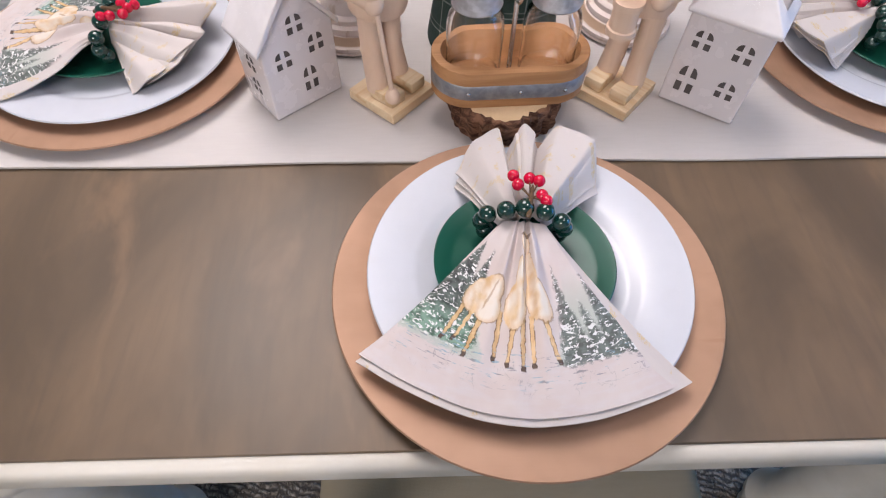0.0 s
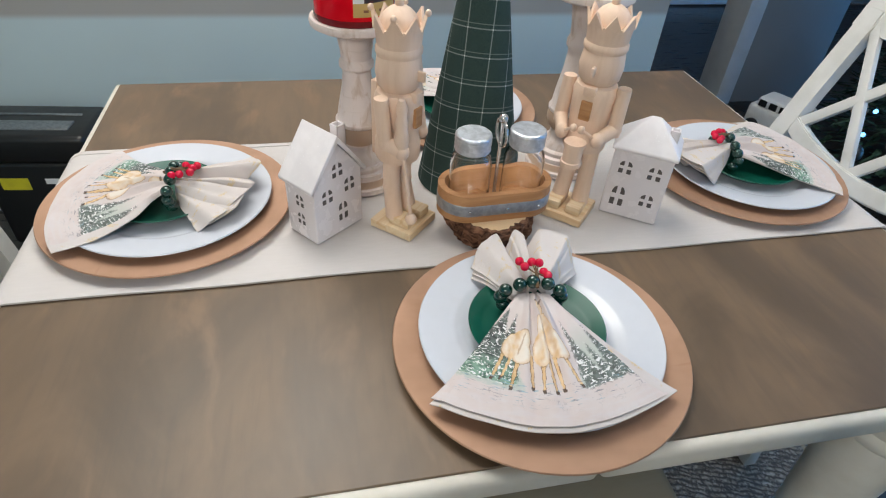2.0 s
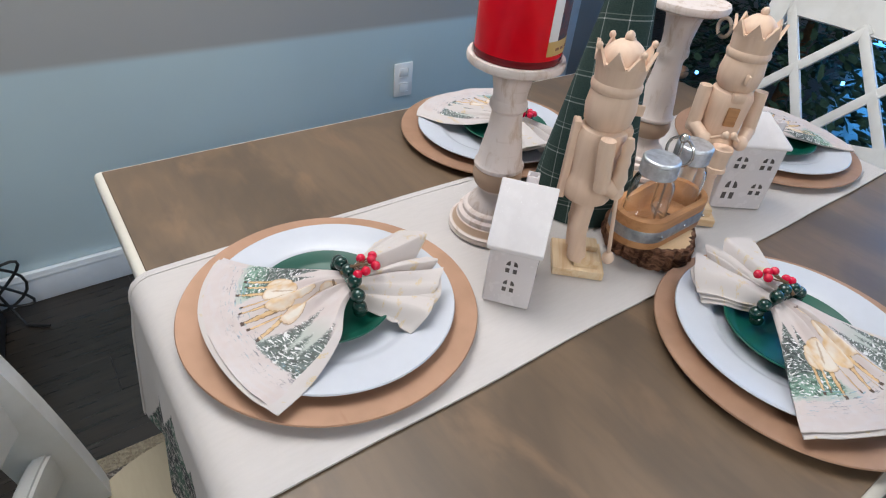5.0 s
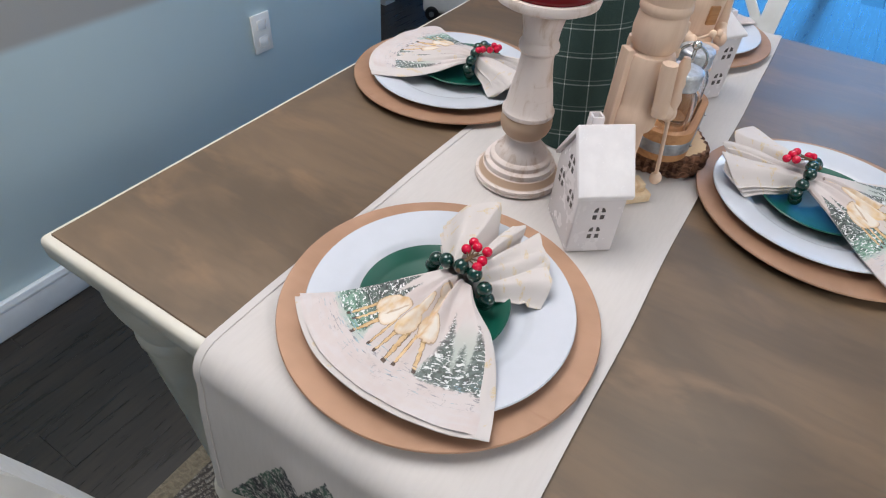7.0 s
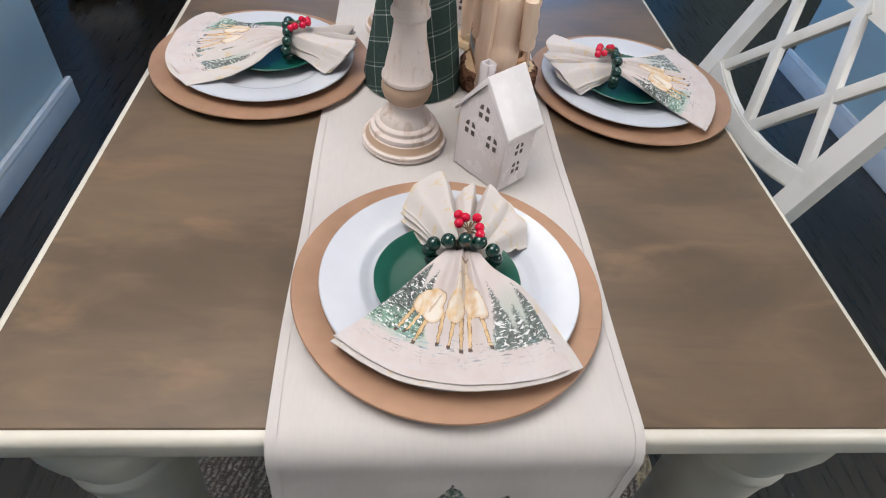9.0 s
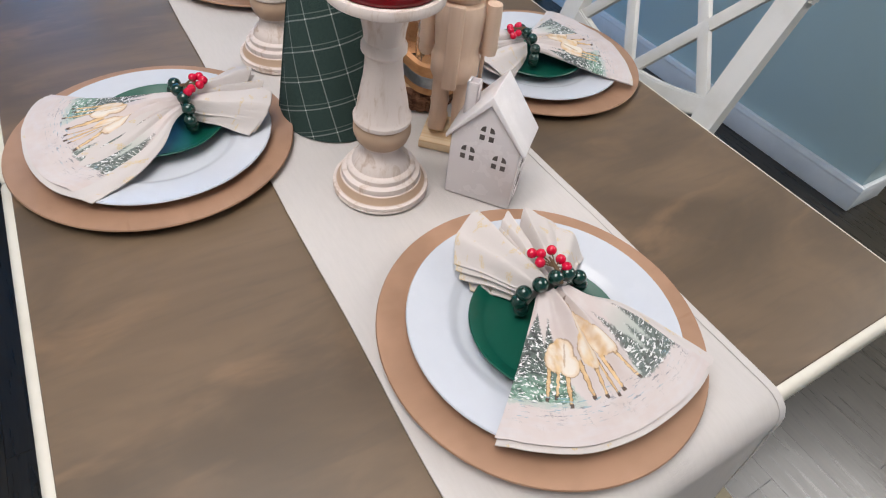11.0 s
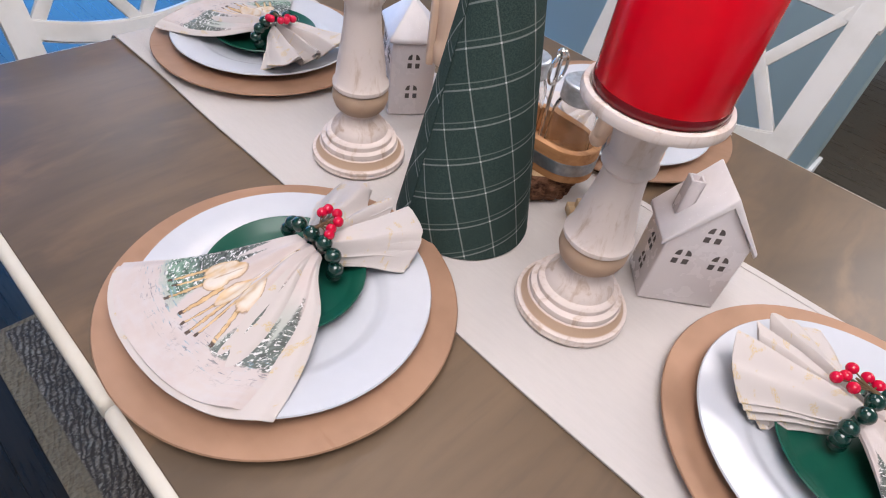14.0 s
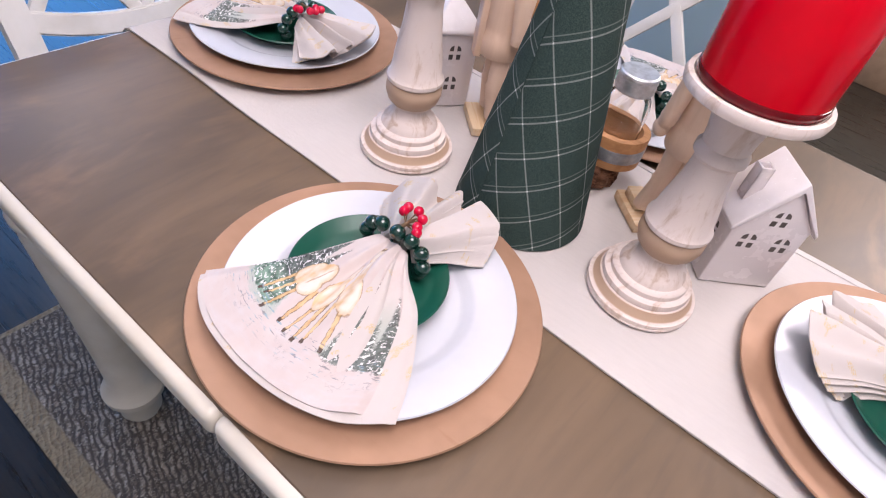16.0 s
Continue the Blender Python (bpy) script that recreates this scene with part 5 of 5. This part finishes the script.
part("label_sticker", slab(B(), (0.045, 0.002, 0.018), Matrix.Translation((0.04, -0.0955, 0.24)), 0.0), M["white"], t)
part("window_strip", slab(B(), (0.003, 0.03, 0.04), Matrix.Translation((0.1700, -0.075, 0.348)), 0.0), M["blueplastic"], t, "blue plastic window")
bm = B()
rod(bm, [(-0.265 + 0.05 * math.sin(3 * a), 1.10, 0.115 + 0.075 * math.sin(2 * a)) for a in (2 * math.pi * k / 40 for k in range(41))], 0.004, 8)
rod(bm, [(-0.285, 1.09, 0.12), (-0.27, 1.09, 0.05), (-0.25, 1.06, 0.006), (-0.20, 1.03, 0.006)], 0.004, 8)
tagged(finish("power_cable", bm, M["black"]), "looped black power cable lying by the wall", "cable")


def fir_tree(x, y):
    t = thing("christmas_tree", pose(x, y, 0), "dark decorated fir tree with ornaments and violet lights", "tree")
    part("trunk", lathe(B(), [(0.04, 0), (0.03, 0.5), (0.01, 1.9), (0, 1.95)], 12), M["twig"], t)
    rnd = random.Random(11)
    bm = B()
    for k in range(5200):
        h = rnd.random() ** 1.35
        z = 0.16 + 1.75 * h
        R = 0.66 * (1 - h) ** 0.9 * (0.55 + 0.5 * rnd.random() ** 0.5)
        a = rnd.uniform(0, 2 * math.pi)
        p = Vector((R * math.cos(a), R * math.sin(a), z - 0.10 * R))
        d = Vector((math.cos(a + rnd.uniform(-0.9, 0.9)), math.sin(a + rnd.uniform(-0.9, 0.9)), rnd.uniform(-0.5, 0.35))).normalized()
        side = d.cross(Vector((0, 0, 1))).normalized() * rnd.uniform(0.006, 0.013)
        L = rnd.uniform(0.05, 0.11)
        up = Vector((0, 0, 0.006))
        vs = [bm.verts.new(p - side), bm.verts.new(p + d * L * 0.6 - side * 1.3 + up), bm.verts.new(p + d * L), bm.verts.new(p + d * L * 0.6 + side * 1.3 - up), bm.verts.new(p + side)]
        bm.faces.new(vs)
    tagged(part("crown", bm, M["needle"], t, smooth=False), kind="stuff")
    for k in range(60):
        h = rnd.random() ** 1.2
        a = rnd.uniform(math.pi * 0.7, math.pi * 1.9)
        R = 0.66 * (1 - h) ** 0.9 * 0.98 + 0.02
        p = (R * math.cos(a), R * math.sin(a), 0.16 + 1.75 * h)
        if k % 3 == 0:
            part("fairy_light", ball(B(), (0, 0, 0), 0.009, 8), M["purple"] if k % 2 else M["blueglow"], t, m=Matrix.Translation(p))
        elif k % 3 == 1:
            part("bauble", ball(B(), (0, 0, 0), rnd.uniform(0.025, 0.04), 16), M["silver"] if k % 2 else M["copper"], t, "shiny round bauble", m=Matrix.Translation(p))
        else:
            bm = B()
            rod(bm, [(0.04 * math.cos(q), 0, 0.04 * math.sin(q)) for q in (2 * math.pi * j / 18 for j in range(19))], 0.009, 8)
            part("wreath_ornament", bm, M["pale"], t, "small pale ring ornament", m=Matrix.Translation(p) @ pose(0, 0, 0, 0, 0, math.degrees(a) + 90))


fir_tree(3.10, 0.85)

t = thing("toy_van", pose(2.46, 1.40, 0, 0, 0, -65), "white toy van with black wheels standing on the floor", "toy")
part("body", slab(B(), (0.26, 0.14, 0.10), Matrix.Translation((0, 0, 0.085)), 0.02, 3), M["white"], t)
part("roof", slab(B(), (0.22, 0.13, 0.05), Matrix.Translation((0.01, 0, 0.150)), 0.015, 3), M["white"], t)
for s in (-1, 1):
    for k in range(4):
        part("window", slab(B(), (0.036, 0.004, 0.030), Matrix.Translation((-0.07 + 0.05 * k, s * 0.066, 0.150)), 0.003), M["black"], t)
    for q in (-1, 1):
        w = part("wheel", lathe(B(), [(0, -0.012), (0.030, -0.012), (0.036, -0.006), (0.036, 0.006), (0.030, 0.012), (0, 0.012)], 24, pose(q * 0.08, s * 0.07, 0.036, 90)), M["black"], t, "black tyre")
        part("hub", lathe(B(), [(0, -0.013), (0.014, -0.013), (0.014, 0.013), (0, 0.013)], 16, pose(q * 0.08, s * 0.07, 0.036, 90)), M["silver"], w)

t = tagged(new("window_1"), "tall garden door glowing with blue evening daylight", "window", kind="structure")
part("pane", slab(B(), (0.02, 3.0, 2.25), Matrix.Translation((5.17, -0.25, 1.175))), M["screen"], t)
for y in (-1.8, -0.25, 1.3):
    part("window_frame", slab(B(), (0.05, 0.09, 2.40), Matrix.Translation((5.165, y, 1.20)), 0.004), M["trim"], t)
part("window_frame", slab(B(), (0.05, 3.01, 0.09), Matrix.Translation((5.163, -0.25, 2.345)), 0.004), M["trim"], t)

t = thing("pendant_light", pose(PENDANT[0], PENDANT[1], 0), "round white glass ceiling light over the table", "ceiling light")
part("bowl", lathe(B(), [(0, 2.035), (0.10, 2.037), (0.17, 2.05), (0.19, 2.08), (0.185, 2.09), (0, 2.09)], 40, closed=False), M["lampglow"], t, "lit diffuser bowl")
part("stem", lathe(B(), [(0.012, 2.09), (0.012, 2.41), (0.06, 2.42), (0.06, 2.44)], 20), M["chrome"], t)

t = thing("low_bench", pose(3.86, -1.40, 0, 0, 0, 8), "low white painted bench with square legs by the pier", "bench")
part("bench_top", slab(B(), (0.62, 0.30, 0.035), Matrix.Translation((0, 0, 0.4225)), 0.006), M["chairpaint"], t)
for sx in (-1, 1):
    for sy in (-1, 1):
        part("leg", bar(B(), (sx * 0.26, sy * 0.11, 0.0), (sx * 0.26, sy * 0.11, 0.406), 0.045, 0.045, 0.003, (0, 1, 0)), M["chairpaint"], t)
    part("apron", slab(B(), (0.018, 0.17, 0.07), Matrix.Translation((sx * 0.26, 0, 0.368)), 0.002), M["chairpaint"], t)

t = thing("cardboard_box", pose(0.175, -3.165, 0), "closed brown cardboard box standing on the floor", "box")
part("body", slab(B(), (0.36, 0.30, 0.235), Matrix.Translation((0, 0, 0.1177)), 0.003), M["card"], t)
for s in (-1, 1):
    part("flap", slab(B(), (0.358, 0.1475, 0.003), Matrix.Translation((0, s * 0.0748, 0.2369)), 0.001), M["card"], t)

# rug and floor boards
bm = B()
slab(bm, (1.678, 1.07, 0.010), Matrix.Identity(4), 0.003)
tagged(finish("rug", bm, M["rug"], m=pose(0.639, 0.0, 0.0055)), "grey braided rug with a beige border under the table", "rug")
floor = new("floor")
tagged(floor, "dark wooden floorboards", "floor", kind="structure")
bm = B()
slab(bm, (X1 - X0, Y1 - Y0, 0.05), Matrix.Translation(((X0 + X1) / 2, (Y0 + Y1) / 2, -0.034)))
part("subfloor", bm, M["black"], floor)
bm = B()
slab(bm, (1.2993, 0.1285, 0.009), Matrix.Identity(4), 0.0003, 1)
first = part("floorboard", bm, M["boards"], floor, m=Matrix.Translation((X0 + 0.65, Y0 + 0.064, -0.0045)))
rows_n = int((Y1 - Y0) / 0.129)
for j in range(rows_n):
    for i in range(-1, 6):
        if i == 0 and j == 0:
            continue
        x = X0 + 0.65 + 1.3 * i + (0.47 * j) % 1.3
        if X0 - 0.2 < x - 0.65 and x + 0.65 < X1 + 0.2:
            o = new("floorboard", first.data)
            o.parent = floor
            o.matrix_basis = Matrix.Translation((x, Y0 + 0.064 + 0.129 * j, -0.0045 - 0.0002 * ((i * 7 + j * 3) % 3)))
